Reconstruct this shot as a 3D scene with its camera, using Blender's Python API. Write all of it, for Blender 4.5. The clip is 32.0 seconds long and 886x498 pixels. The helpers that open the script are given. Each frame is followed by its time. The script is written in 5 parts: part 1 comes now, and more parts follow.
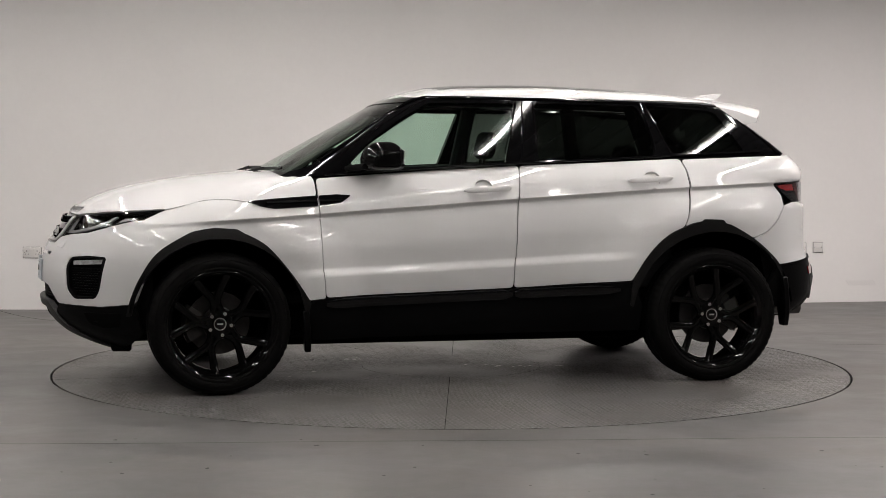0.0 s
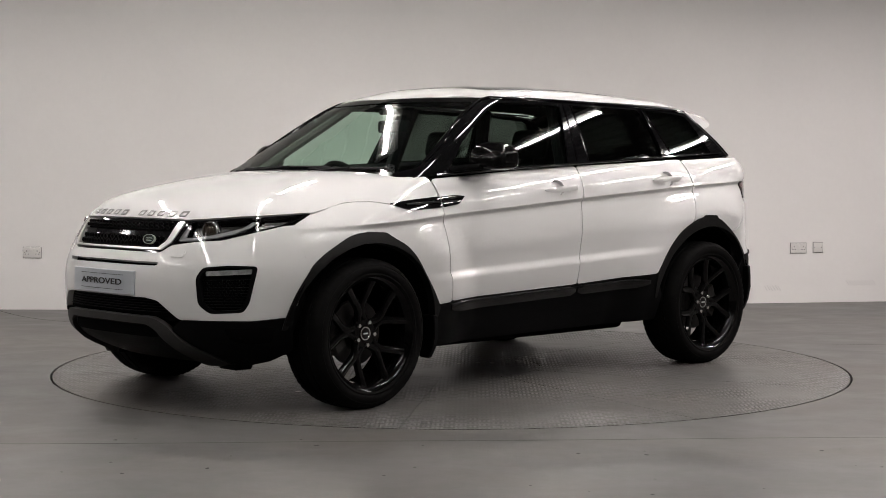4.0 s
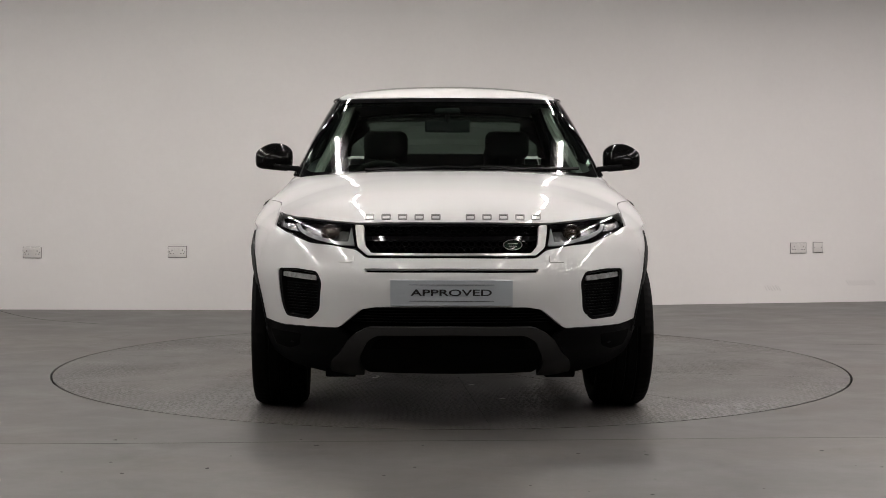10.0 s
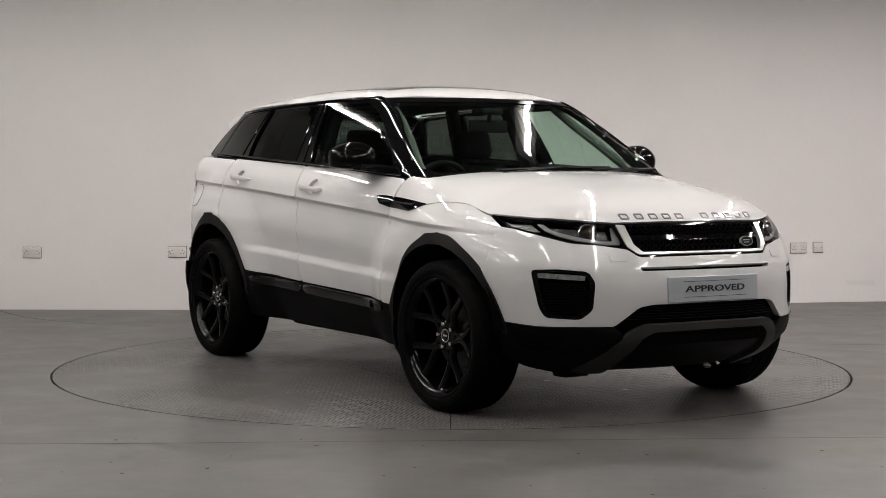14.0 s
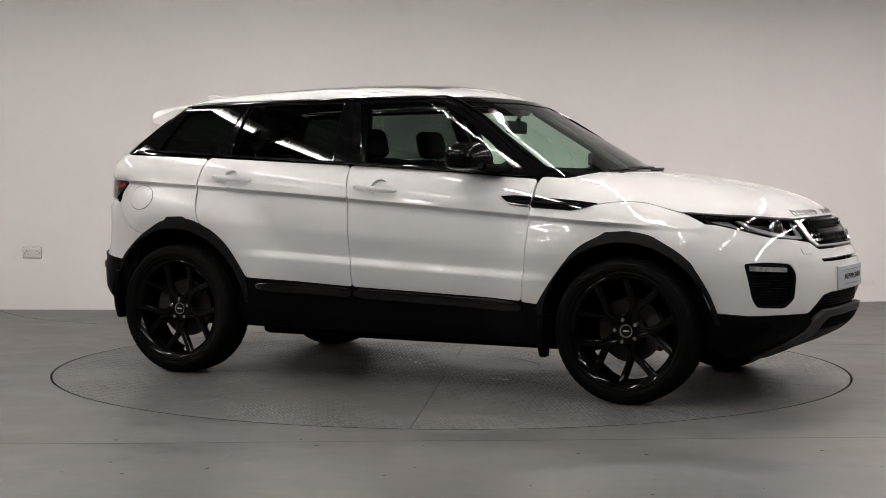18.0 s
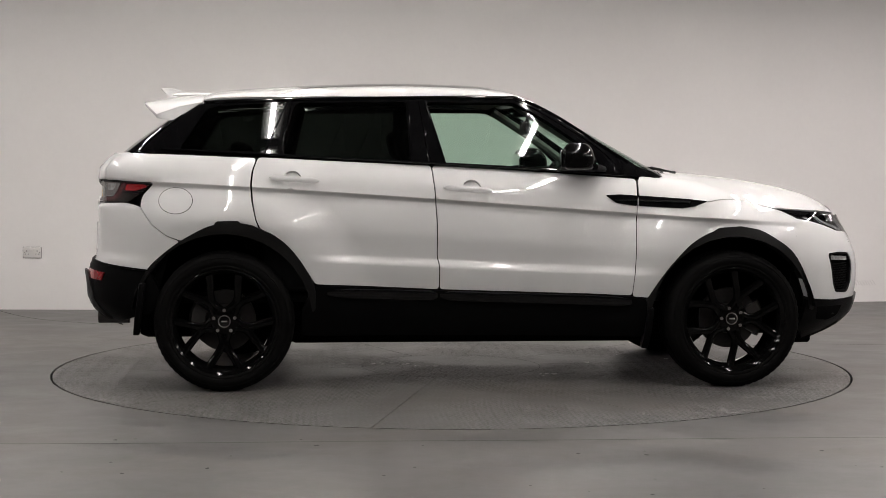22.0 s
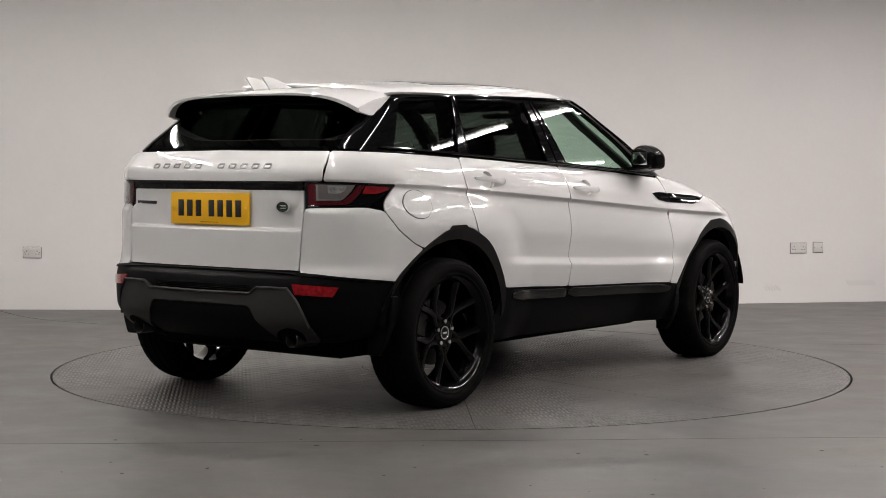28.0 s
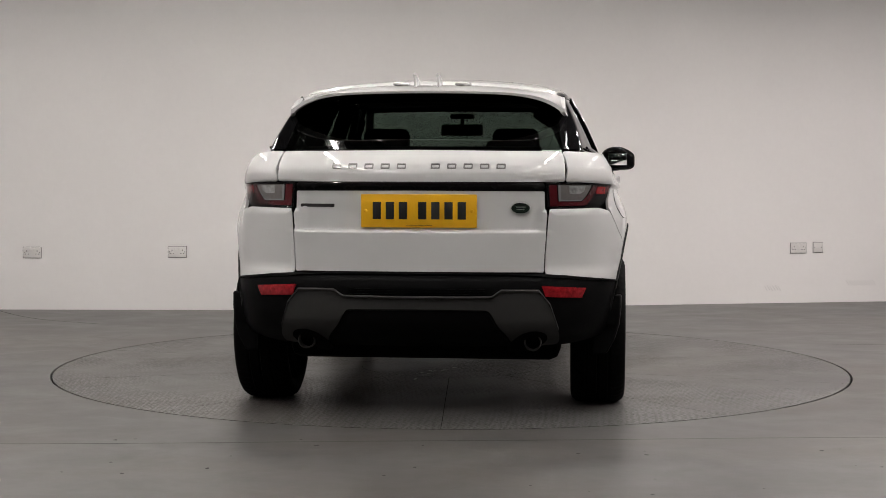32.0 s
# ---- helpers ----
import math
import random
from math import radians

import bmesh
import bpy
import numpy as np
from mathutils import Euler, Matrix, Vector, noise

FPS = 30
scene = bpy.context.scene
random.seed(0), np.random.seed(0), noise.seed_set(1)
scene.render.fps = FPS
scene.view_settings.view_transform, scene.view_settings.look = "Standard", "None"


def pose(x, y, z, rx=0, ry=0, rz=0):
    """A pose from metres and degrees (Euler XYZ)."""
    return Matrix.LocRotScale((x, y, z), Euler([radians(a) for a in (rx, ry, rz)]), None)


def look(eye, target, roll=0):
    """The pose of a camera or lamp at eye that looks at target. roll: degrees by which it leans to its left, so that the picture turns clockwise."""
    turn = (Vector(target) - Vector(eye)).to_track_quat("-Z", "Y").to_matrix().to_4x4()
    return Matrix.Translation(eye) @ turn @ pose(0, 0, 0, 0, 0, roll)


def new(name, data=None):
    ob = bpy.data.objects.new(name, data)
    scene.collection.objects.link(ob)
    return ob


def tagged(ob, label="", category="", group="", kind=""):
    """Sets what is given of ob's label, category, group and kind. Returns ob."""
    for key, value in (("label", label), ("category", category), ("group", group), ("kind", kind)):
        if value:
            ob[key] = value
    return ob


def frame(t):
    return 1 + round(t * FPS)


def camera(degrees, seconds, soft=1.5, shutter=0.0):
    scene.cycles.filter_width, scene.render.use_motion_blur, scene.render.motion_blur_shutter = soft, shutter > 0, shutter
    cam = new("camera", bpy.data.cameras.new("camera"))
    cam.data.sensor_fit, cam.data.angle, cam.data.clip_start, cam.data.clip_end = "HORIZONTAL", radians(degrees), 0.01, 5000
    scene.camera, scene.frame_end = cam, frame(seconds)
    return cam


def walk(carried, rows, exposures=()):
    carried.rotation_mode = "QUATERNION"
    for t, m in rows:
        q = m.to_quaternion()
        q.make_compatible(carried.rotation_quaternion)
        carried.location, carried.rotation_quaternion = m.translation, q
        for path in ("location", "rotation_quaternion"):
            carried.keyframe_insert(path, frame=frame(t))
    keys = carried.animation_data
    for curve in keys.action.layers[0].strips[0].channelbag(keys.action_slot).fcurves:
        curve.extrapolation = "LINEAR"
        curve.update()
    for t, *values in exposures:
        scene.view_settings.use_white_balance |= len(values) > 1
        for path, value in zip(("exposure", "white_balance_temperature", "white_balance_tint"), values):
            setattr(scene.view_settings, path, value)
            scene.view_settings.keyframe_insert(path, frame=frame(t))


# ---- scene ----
from mathutils.geometry import delaunay_2d_cdt

cam = camera(31.40, 32.0, soft=0.6)
EYE, PAN, TILT, LEAN = (0.0, -9.1008, 1.143), -0.0052, -0.0505, 0.0022
AIM = (EYE[0] + math.sin(PAN) * math.cos(TILT), EYE[1] + math.cos(PAN) * math.cos(TILT), EYE[2] + math.sin(TILT))
walk(cam, [(0.0, look(EYE, AIM, math.degrees(LEAN))), (32.0, look(EYE, AIM, math.degrees(LEAN)))],
     exposures=((0.0, 0.04), (3.0, 0.03), (7.0, -0.03), (11.0, -0.1), (14.0, -0.06), (18.0, 0.02), (24.0, 0.04), (28.0, 0.01), (32.0, 0.0)))

# ---- light ----
world = bpy.data.worlds.new("world")
scene.world = world
world.use_nodes = True
world.node_tree.nodes["Background"].inputs[0].default_value = (0.9, 0.95, 1.0, 1)
world.node_tree.nodes["Background"].inputs[1].default_value = 0.02
LAMP_W = 15.0       # watts of one ceiling batten
TUBE = 46.5         # glow of its diffuser


# ---- materials ----
def material(name, colour, rough=0.5, metal=0.0, coat=0.0, grain=0.0, scale=60.0, stain=0.0, stain_scale=2.0, bump=0.0, bump_scale=200.0, spec=0.5, object_space=True):
    """A principled surface with colour variation at two scales and fine relief."""
    m = bpy.data.materials.new(name)
    m.use_nodes = True
    t = m.node_tree
    b = t.nodes["Principled BSDF"]
    b.inputs["Roughness"].default_value = rough
    b.inputs["Metallic"].default_value = metal
    b.inputs["Coat Weight"].default_value = coat
    b.inputs["Coat Roughness"].default_value = 0.02
    b.inputs["Specular IOR Level"].default_value = spec
    b.inputs["Base Color"].default_value = (*colour, 1)
    co = t.nodes.new("ShaderNodeTexCoord").outputs["Object"]
    out = None
    for amount, size, detail in ((grain, scale, 4), (stain, stain_scale, 6)):
        if not amount:
            continue
        n = t.nodes.new("ShaderNodeTexNoise")
        n.inputs["Scale"].default_value, n.inputs["Detail"].default_value, n.inputs["Roughness"].default_value = size, detail, 0.6
        t.links.new(co, n.inputs["Vector"])
        k = t.nodes.new("ShaderNodeMapRange")
        k.inputs[1].default_value, k.inputs[2].default_value = 0.25, 0.75
        k.inputs[3].default_value, k.inputs[4].default_value = 1 - amount, 1 + amount
        t.links.new(n.outputs["Fac"], k.inputs[0])
        if out is None:
            out = k.outputs[0]
        else:
            x = t.nodes.new("ShaderNodeMath")
            x.operation = "MULTIPLY"
            t.links.new(out, x.inputs[0]), t.links.new(k.outputs[0], x.inputs[1])
            out = x.outputs[0]
    if out is not None:
        x = t.nodes.new("ShaderNodeMix")
        x.data_type, x.blend_type = "RGBA", "MULTIPLY"
        x.inputs[0].default_value = 1
        x.inputs[6].default_value = (*colour, 1)
        t.links.new(out, x.inputs[7])
        t.links.new(x.outputs[2], b.inputs["Base Color"])
    if bump:
        n = t.nodes.new("ShaderNodeTexNoise")
        n.inputs["Scale"].default_value, n.inputs["Detail"].default_value = bump_scale, 3
        t.links.new(co, n.inputs["Vector"])
        u = t.nodes.new("ShaderNodeBump")
        u.inputs["Strength"].default_value, u.inputs["Distance"].default_value = bump, 0.002
        t.links.new(n.outputs["Fac"], u.inputs["Height"])
        t.links.new(u.outputs[0], b.inputs["Normal"])
    return m


def glass(name, tint):
    """A thin pane: tinted see-through with a Fresnel gloss."""
    m = bpy.data.materials.new(name)
    m.use_nodes = True
    t = m.node_tree
    t.nodes.clear()
    o, mix = t.nodes.new("ShaderNodeOutputMaterial"), t.nodes.new("ShaderNodeMixShader")
    a, g, f = t.nodes.new("ShaderNodeBsdfTransparent"), t.nodes.new("ShaderNodeBsdfGlossy"), t.nodes.new("ShaderNodeLayerWeight")
    a.inputs[0].default_value = (*tint, 1)
    g.inputs["Roughness"].default_value = 0.0
    f.inputs[0].default_value = 0.5
    e, k = t.nodes.new("ShaderNodeMath"), t.nodes.new("ShaderNodeMapRange")
    e.operation = "POWER"
    e.inputs[1].default_value = 5.0
    k.inputs[3].default_value, k.inputs[4].default_value = 0.05, 0.95
    t.links.new(f.outputs["Facing"], e.inputs[0]), t.links.new(e.outputs[0], k.inputs[0])
    t.links.new(k.outputs[0], mix.inputs[0]), t.links.new(a.outputs[0], mix.inputs[1]), t.links.new(g.outputs[0], mix.inputs[2])
    t.links.new(mix.outputs[0], o.inputs[0])
    return m


def glowing(name, colour, strength):
    m = bpy.data.materials.new(name)
    m.use_nodes = True
    b = m.node_tree.nodes["Principled BSDF"]
    b.inputs["Base Color"].default_value = (*colour, 1)
    b.inputs["Emission Color"].default_value = (*colour, 1)
    b.inputs["Emission Strength"].default_value = strength
    return m


PAINT = material("white_paint", (0.63, 0.63, 0.626), 0.6, coat=1.0, grain=0.01, scale=900, spec=0.0)
GLOSS = material("gloss_black", (0.0028, 0.0028, 0.0031), 0.05, coat=0.0, spec=0.42)
SATIN = material("black_plastic", (0.0026, 0.0026, 0.0028), 0.5, spec=0.06, grain=0.15, scale=150, bump=0.15, bump_scale=700)
ARCH = material("wheel_arch_plastic", (0.0072, 0.0071, 0.007), 0.5, spec=0.15, grain=0.12, scale=150, bump=0.15, bump_scale=700)
MIRROR_BLACK = material("mirror_shell_black", (0.003, 0.003, 0.003), 0.06, spec=0.1)
VOID = material("dark_liner", (0.0025, 0.0025, 0.0025), 0.9, spec=0.05)
GREY = material("grey_plastic", (0.034, 0.0332, 0.0325), 0.5, spec=0.2, grain=0.08, scale=300)
RUBBER = material("tyre_rubber", (0.0034, 0.0033, 0.0032), 0.7, spec=0.04, grain=0.25, scale=40, stain=0.2, stain_scale=6, bump=0.2, bump_scale=300)
ALLOY = material("gloss_black_alloy", (0.0018, 0.0018, 0.0018), 0.08, spec=0.2)
CHROME = material("bright_metal", (0.75, 0.75, 0.74), 0.16, metal=1.0)
SILVER = material("satin_silver", (0.62, 0.62, 0.6), 0.3, metal=0.85, grain=0.05, scale=400)
BRAKE = material("dull_brake_iron", (0.03, 0.028, 0.027), 0.5, metal=0.6, grain=0.2, scale=60)
STEEL = material("worn_steel", (0.2, 0.19, 0.18), 0.45, metal=0.9, grain=0.2, scale=60)
REDLENS = material("red_lens", (0.26, 0.010, 0.014), 0.12, coat=1.0, grain=0.45, scale=55)
CLEAR = glass("clear_lens", (0.93, 0.94, 0.95))
SCREEN = glass("windscreen_glass", (0.68, 0.82, 0.74))
TINT = glass("privacy_glass", (0.078, 0.092, 0.083))
TRIM = material("interior_trim", (0.010, 0.010, 0.0105), 0.75, spec=0.15, grain=0.15, scale=80)
LEATHER = material("black_leather", (0.006, 0.0058, 0.0056), 0.65, spec=0.05, grain=0.2, scale=90, bump=0.2, bump_scale=250)
LINING = material("roof_lining", (0.1, 0.097, 0.09), 0.9, grain=0.06, scale=300)
YELLOW = material("yellow_plate", (0.78, 0.42, 0.015), 0.28, grain=0.03, scale=200)
PLATE = material("silver_plate", (0.42, 0.45, 0.48), 0.35, metal=0.2, grain=0.04, scale=200)
INK = material("black_ink", (0.012, 0.012, 0.013), 0.4)
SOCKET = material("white_socket_plastic", (0.70, 0.685, 0.66), 0.35, grain=0.02, scale=300)
WALL = material("white_wall_paint", (0.80, 0.785, 0.765), 0.75, grain=0.012, scale=25, stain=0.035, stain_scale=0.5, bump=0.12, bump_scale=60)
# grey of the unseen walls, set low to limit fill light and reflections
DIM = material("dim_unseen_wall", (0.22, 0.215, 0.21), 0.8, grain=0.03, scale=25, stain=0.05, stain_scale=0.5)
CEIL = material("dark_ceiling", (0.12, 0.12, 0.12), 0.8, grain=0.1, scale=20)
FLOOR = material("grey_floor_paint", (0.078, 0.0755, 0.073), 0.34, grain=0.15, scale=9, stain=0.2, stain_scale=1.1, bump=0.10, bump_scale=45)


def streaked(m, stretch, strength, rough_low, rough_high, size=1.3):
    """Mopped streaks in a floor's colour and gloss."""
    t = m.node_tree
    b = t.nodes["Principled BSDF"]
    co = t.nodes.new("ShaderNodeTexCoord").outputs["Object"]
    r = t.nodes.new("ShaderNodeMapping")
    r.inputs["Scale"].default_value = stretch
    r.inputs["Rotation"].default_value = (0, 0, 0.12)
    t.links.new(co, r.inputs[0])
    n = t.nodes.new("ShaderNodeTexNoise")
    n.inputs["Scale"].default_value, n.inputs["Detail"].default_value, n.inputs["Roughness"].default_value, n.inputs["Distortion"].default_value = size, 8, 0.62, 0.4
    t.links.new(r.outputs[0], n.inputs["Vector"])
    k = t.nodes.new("ShaderNodeMapRange")
    k.inputs[1].default_value, k.inputs[2].default_value, k.inputs[3].default_value, k.inputs[4].default_value = 0.3, 0.7, 1 - strength, 1 + strength
    t.links.new(n.outputs["Fac"], k.inputs[0])
    x = t.nodes.new("ShaderNodeMix")
    x.data_type, x.blend_type = "RGBA", "MULTIPLY"
    x.inputs[0].default_value = 1
    src = b.inputs["Base Color"].links[0].from_socket
    t.links.new(src, x.inputs[6]), t.links.new(k.outputs[0], x.inputs[7])
    t.links.new(x.outputs[2], b.inputs["Base Color"])
    # warm tint in broad patches and fine pale scuffs
    for size, low, high, tint in ((0.7, 0.42, 0.66, (1.04, 0.965, 0.90, 1)), (5.5, 0.56, 0.72, (1.12, 1.11, 1.09, 1)), (3.2, 0.56, 0.76, (0.88, 0.87, 0.86, 1))):
        g, w, y = t.nodes.new("ShaderNodeTexNoise"), t.nodes.new("ShaderNodeMapRange"), t.nodes.new("ShaderNodeMix")
        g.inputs["Scale"].default_value, g.inputs["Detail"].default_value, g.inputs["Roughness"].default_value, g.inputs["Distortion"].default_value = size, 7, 0.66, 0.8
        t.links.new(r.outputs[0], g.inputs["Vector"])
        w.inputs[1].default_value, w.inputs[2].default_value = low, high
        t.links.new(g.outputs["Fac"], w.inputs[0])
        y.data_type, y.blend_type = "RGBA", "MULTIPLY"
        t.links.new(w.outputs[0], y.inputs[0]), t.links.new(b.inputs["Base Color"].links[0].from_socket, y.inputs[6])
        y.inputs[7].default_value = tint
        t.links.new(y.outputs[2], b.inputs["Base Color"])
    k = t.nodes.new("ShaderNodeMapRange")
    k.inputs[1].default_value, k.inputs[2].default_value, k.inputs[3].default_value, k.inputs[4].default_value = 0.3, 0.7, rough_low, rough_high
    t.links.new(n.outputs["Fac"], k.inputs[0])
    t.links.new(k.outputs[0], b.inputs["Roughness"])


streaked(FLOOR, (1.0, 1.35, 1), 0.16, 0.33, 0.46, 2.0)
FLOOR.node_tree.nodes["Principled BSDF"].inputs["Specular IOR Level"].default_value = 0.5
GLOW = glowing("lamp_diffuser", (1.0, 0.97, 0.92), TUBE)
CASING = material("lamp_casing", (0.7, 0.7, 0.7), 0.4)


# ---- mesh helpers ----
def mesh_of(name, verts, faces, mat, smooth=True, vn=None):
    me = bpy.data.meshes.new(name)
    me.from_pydata([tuple(map(float, v)) for v in verts], [], [tuple(map(int, f)) for f in faces])
    me.materials.append(mat)
    me.polygons.foreach_set("use_smooth", [smooth] * len(me.polygons))
    if vn is not None:
        me.normals_split_custom_set_from_vertices([tuple(map(float, v)) for v in vn])
    return me


def put(name, me, parent=None, label=""):
    ob = new(name, me)
    if parent is not None:
        ob.parent = parent
    if label:
        ob["label"] = label
    return ob


def part(name, bm, mat, parent, label="", smooth=True, angle=40):
    """Link a bmesh as one mesh object under a thing or a part."""
    bmesh.ops.recalc_face_normals(bm, faces=bm.faces)
    for f in bm.faces:
        f.smooth = smooth
    for e in bm.edges:
        if len(e.link_faces) == 2 and e.calc_face_angle(0) > radians(angle):
            e.smooth = False
    me = bpy.data.meshes.new(name)
    bm.to_mesh(me)
    bm.free()
    me.materials.append(mat)
    return put(name, me, parent, label)


def box(bm, lo, hi, bevel=0.0, segments=2, m=None):
    """Add a bevelled box between two corners."""
    made = bmesh.ops.create_cube(bm, size=1)["verts"]
    for v in made:
        v.co = Vector([lo[i] + (v.co[i] + 0.5) * (hi[i] - lo[i]) for i in range(3)])
    if bevel:
        edges = list({e for v in made for e in v.link_edges})
        made = bmesh.ops.bevel(bm, geom=edges, offset=bevel, segments=segments, profile=0.5, affect="EDGES", clamp_overlap=True)["verts"]
    if m is not None:
        bmesh.ops.transform(bm, matrix=m, verts=made)
    return made


def lathe(bm, profile, n=48, axis="y", closed=False):
    """Spin (radius, along) pairs round an axis."""
    rings = []
    for k in range(n):
        a = 2 * math.pi * k / n
        c, s = math.cos(a), math.sin(a)
        if axis == "y":
            rings.append([bm.verts.new((r * c, h, r * s)) for r, h in profile])
        elif axis == "z":
            rings.append([bm.verts.new((r * c, r * s, h)) for r, h in profile])
        else:
            rings.append([bm.verts.new((h, r * c, r * s)) for r, h in profile])
    m = len(profile)
    for k in range(n):
        a, b = rings[k], rings[(k + 1) % n]
        for j in range(m if closed else m - 1):
            bm.faces.new((a[j], a[(j + 1) % m], b[(j + 1) % m], b[j]))
    return rings


def loft(bm, rings, caps=True, closed=True):
    """Skin a row of equal rings of points."""
    made = [[bm.verts.new(p) for p in r] for r in rings]
    n = len(made[0])
    for a, b in zip(made, made[1:]):
        for j in range(n if closed else n - 1):
            bm.faces.new((a[j], a[(j + 1) % n], b[(j + 1) % n], b[j]))
    if caps and closed:
        bm.faces.new(made[0][::-1])
        bm.faces.new(made[-1])
    return made


def prism(bm, pts, lo, hi, axis="y", bevel=0.0):
    """Extrude a 2D outline along an axis."""
    def at(a, b, h):
        return (a, h, b) if axis == "y" else (a, b, h) if axis == "z" else (h, a, b)
    low = [bm.verts.new(at(a, b, lo)) for a, b in pts]
    high = [bm.verts.new(at(a, b, hi)) for a, b in pts]
    n = len(pts)
    faces = [bm.faces.new(low[::-1]), bm.faces.new(high)]
    faces += [bm.faces.new((low[i], low[(i + 1) % n], high[(i + 1) % n], high[i])) for i in range(n)]
    if bevel:
        edges = list({e for f in faces[:2] for e in f.edges})
        bmesh.ops.bevel(bm, geom=edges, offset=bevel, segments=2, profile=0.5, affect="EDGES", clamp_overlap=True)


def rounded(pts, r, h):
    """A closed outline with rounded corners, points about h apart."""
    p = [np.array(q, float) for q in pts]
    n, line = len(p), []
    for i in range(n):
        a, b, c = p[i - 1], p[i], p[(i + 1) % n]
        u, v = a - b, c - b
        lu, lv = np.linalg.norm(u), np.linalg.norm(v)
        cut = min(r, 0.48 * lu, 0.48 * lv)
        s, e = b + u / lu * cut, b + v / lv * cut
        for t in np.linspace(0, 1, 6):
            line.append((1 - t) ** 2 * s + 2 * t * (1 - t) * b + t * t * e)
    line.append(line[0])
    out = []
    for a, b in zip(line, line[1:]):
        d = np.linalg.norm(b - a)
        k = max(1, int(round(d / h)))
        if d > 1e-6:
            out += [a + (b - a) * j / k for j in range(k)]
    clean = [out[0]]
    for q in out[1:]:
        if np.linalg.norm(q - clean[-1]) > h * 0.18:
            clean.append(q)
    if np.linalg.norm(clean[0] - clean[-1]) < h * 0.18:
        clean.pop()
    return np.array(clean)


def within(pts, poly):
    x, y = pts[:, 0], pts[:, 1]
    hit = np.zeros(len(pts), bool)
    a, b = poly, np.roll(poly, -1, 0)
    for (x0, y0), (x1, y1) in zip(a, b):
        if y0 != y1:
            hit ^= ((y0 > y) != (y1 > y)) & (x < (x1 - x0) * (y - y0) / (y1 - y0) + x0)
    return hit


def clearance(pts, poly):
    a, b = poly, np.roll(poly, -1, 0)
    d = np.full(len(pts), 9e9)
    for p, q in zip(a, b):
        u = q - p
        t = np.clip(((pts - p) @ u) / (u @ u), 0, 1)
        d = np.minimum(d, np.linalg.norm(pts - p - t[:, None] * u, axis=1))
    return d


# ---- the car's surface: a rounded intersection of four height fields ----
def curve(pts):
    """A smooth curve through (a, b) pairs, straight on beyond both ends."""
    a, b = np.array([p[0] for p in pts], float), np.array([p[1] for p in pts], float)
    d = np.diff(b) / np.diff(a)
    m = np.concatenate(([d[0]], np.where(d[:-1] * d[1:] > 0, 2 * d[:-1] * d[1:] / np.where(d[:-1] + d[1:] == 0, 1, d[:-1] + d[1:]), 0), [d[-1]]))

    def at(x):
        x = np.asarray(x, float)
        i = np.clip(np.searchsorted(a, x) - 1, 0, len(a) - 2)
        h = a[i + 1] - a[i]
        t = np.clip((x - a[i]) / h, 0, 1)
        y = b[i] * (1 + 2 * t) * (1 - t) ** 2 + m[i] * h * t * (1 - t) ** 2 + b[i + 1] * t * t * (3 - 2 * t) + m[i + 1] * h * t * t * (t - 1)
        return y + m[0] * np.minimum(x - a[0], 0) + m[-1] * np.maximum(x - a[-1], 0)
    return at


def smax(a, b, k):
    h = np.maximum(k - np.abs(a - b), 0) / k
    return np.maximum(a, b) + h * h * k / 4


def ramp(a, b, x):
    t = np.clip((x - a) / (b - a), 0, 1)
    return t * t * (3 - 2 * t)


WB = 1.33           # half the wheelbase
HUB = 0.358         # wheel centre height
crease_z = curve([(-2.1, 1.098), (-1.17, 1.05), (-0.25, 0.991), (0.5, 0.938), (1.06, 0.9), (1.5, 0.875)])
swage_z = curve([(-0.8, 0.66), (-0.24, 0.632), (0.35, 0.606), (0.8, 0.59)])
plan = curve([(-2.1, 0.862), (-1.75, 0.885), (-1.33, 0.902), (-0.6, 0.9), (0.2, 0.897), (0.9, 0.9), (1.33, 0.902), (1.7, 0.875), (2.1, 0.83)])
above = curve([(0.0, 0.0), (0.06, 0.014), (0.12, 0.044), (0.18, 0.09), (0.24, 0.15)])
below = curve([(0.0, 0.0), (0.008, 0.0075), (0.018, 0.0170), (0.024, 0.0190), (0.034, 0.018), (0.08, 0.010), (0.14, 0.004), (0.18, 0.003), (0.27, 0.016), (0.285, 0.018)])
hood_z = curve([(0.9, 1.142), (1.15, 1.136), (1.34, 1.12), (1.5, 1.1), (1.65, 1.076), (1.81, 1.042), (1.97, 0.985), (2.06, 0.94), (2.14, 0.87)])
hood_fall = curve([(0.8, 0.03), (1.05, 0.055), (1.3, 0.1), (1.5, 0.14), (1.7, 0.15), (2.2, 0.15)])
nose_x = curve([(0.2, 1.9), (0.26, 2.05), (0.31, 2.14), (0.38, 2.2), (0.47, 2.222), (0.6, 2.228), (0.68, 2.216), (0.76, 2.182), (0.84, 2.14), (0.92, 2.1), (1.05, 2.02)])
tail_x = curve([(0.25, -1.8), (0.31, -1.9), (0.4, -2.045), (0.47, -2.085), (0.58, -2.09), (0.654, -2.074), (0.67, -2.05), (0.72, -2.047), (0.856, -2.044), (0.872, -2.013), (0.95, -2.012), (1.07, -2.013), (1.086, -2.034), (1.13, -2.031), (1.19, -1.99), (1.235, -1.935), (1.3, -1.84)])
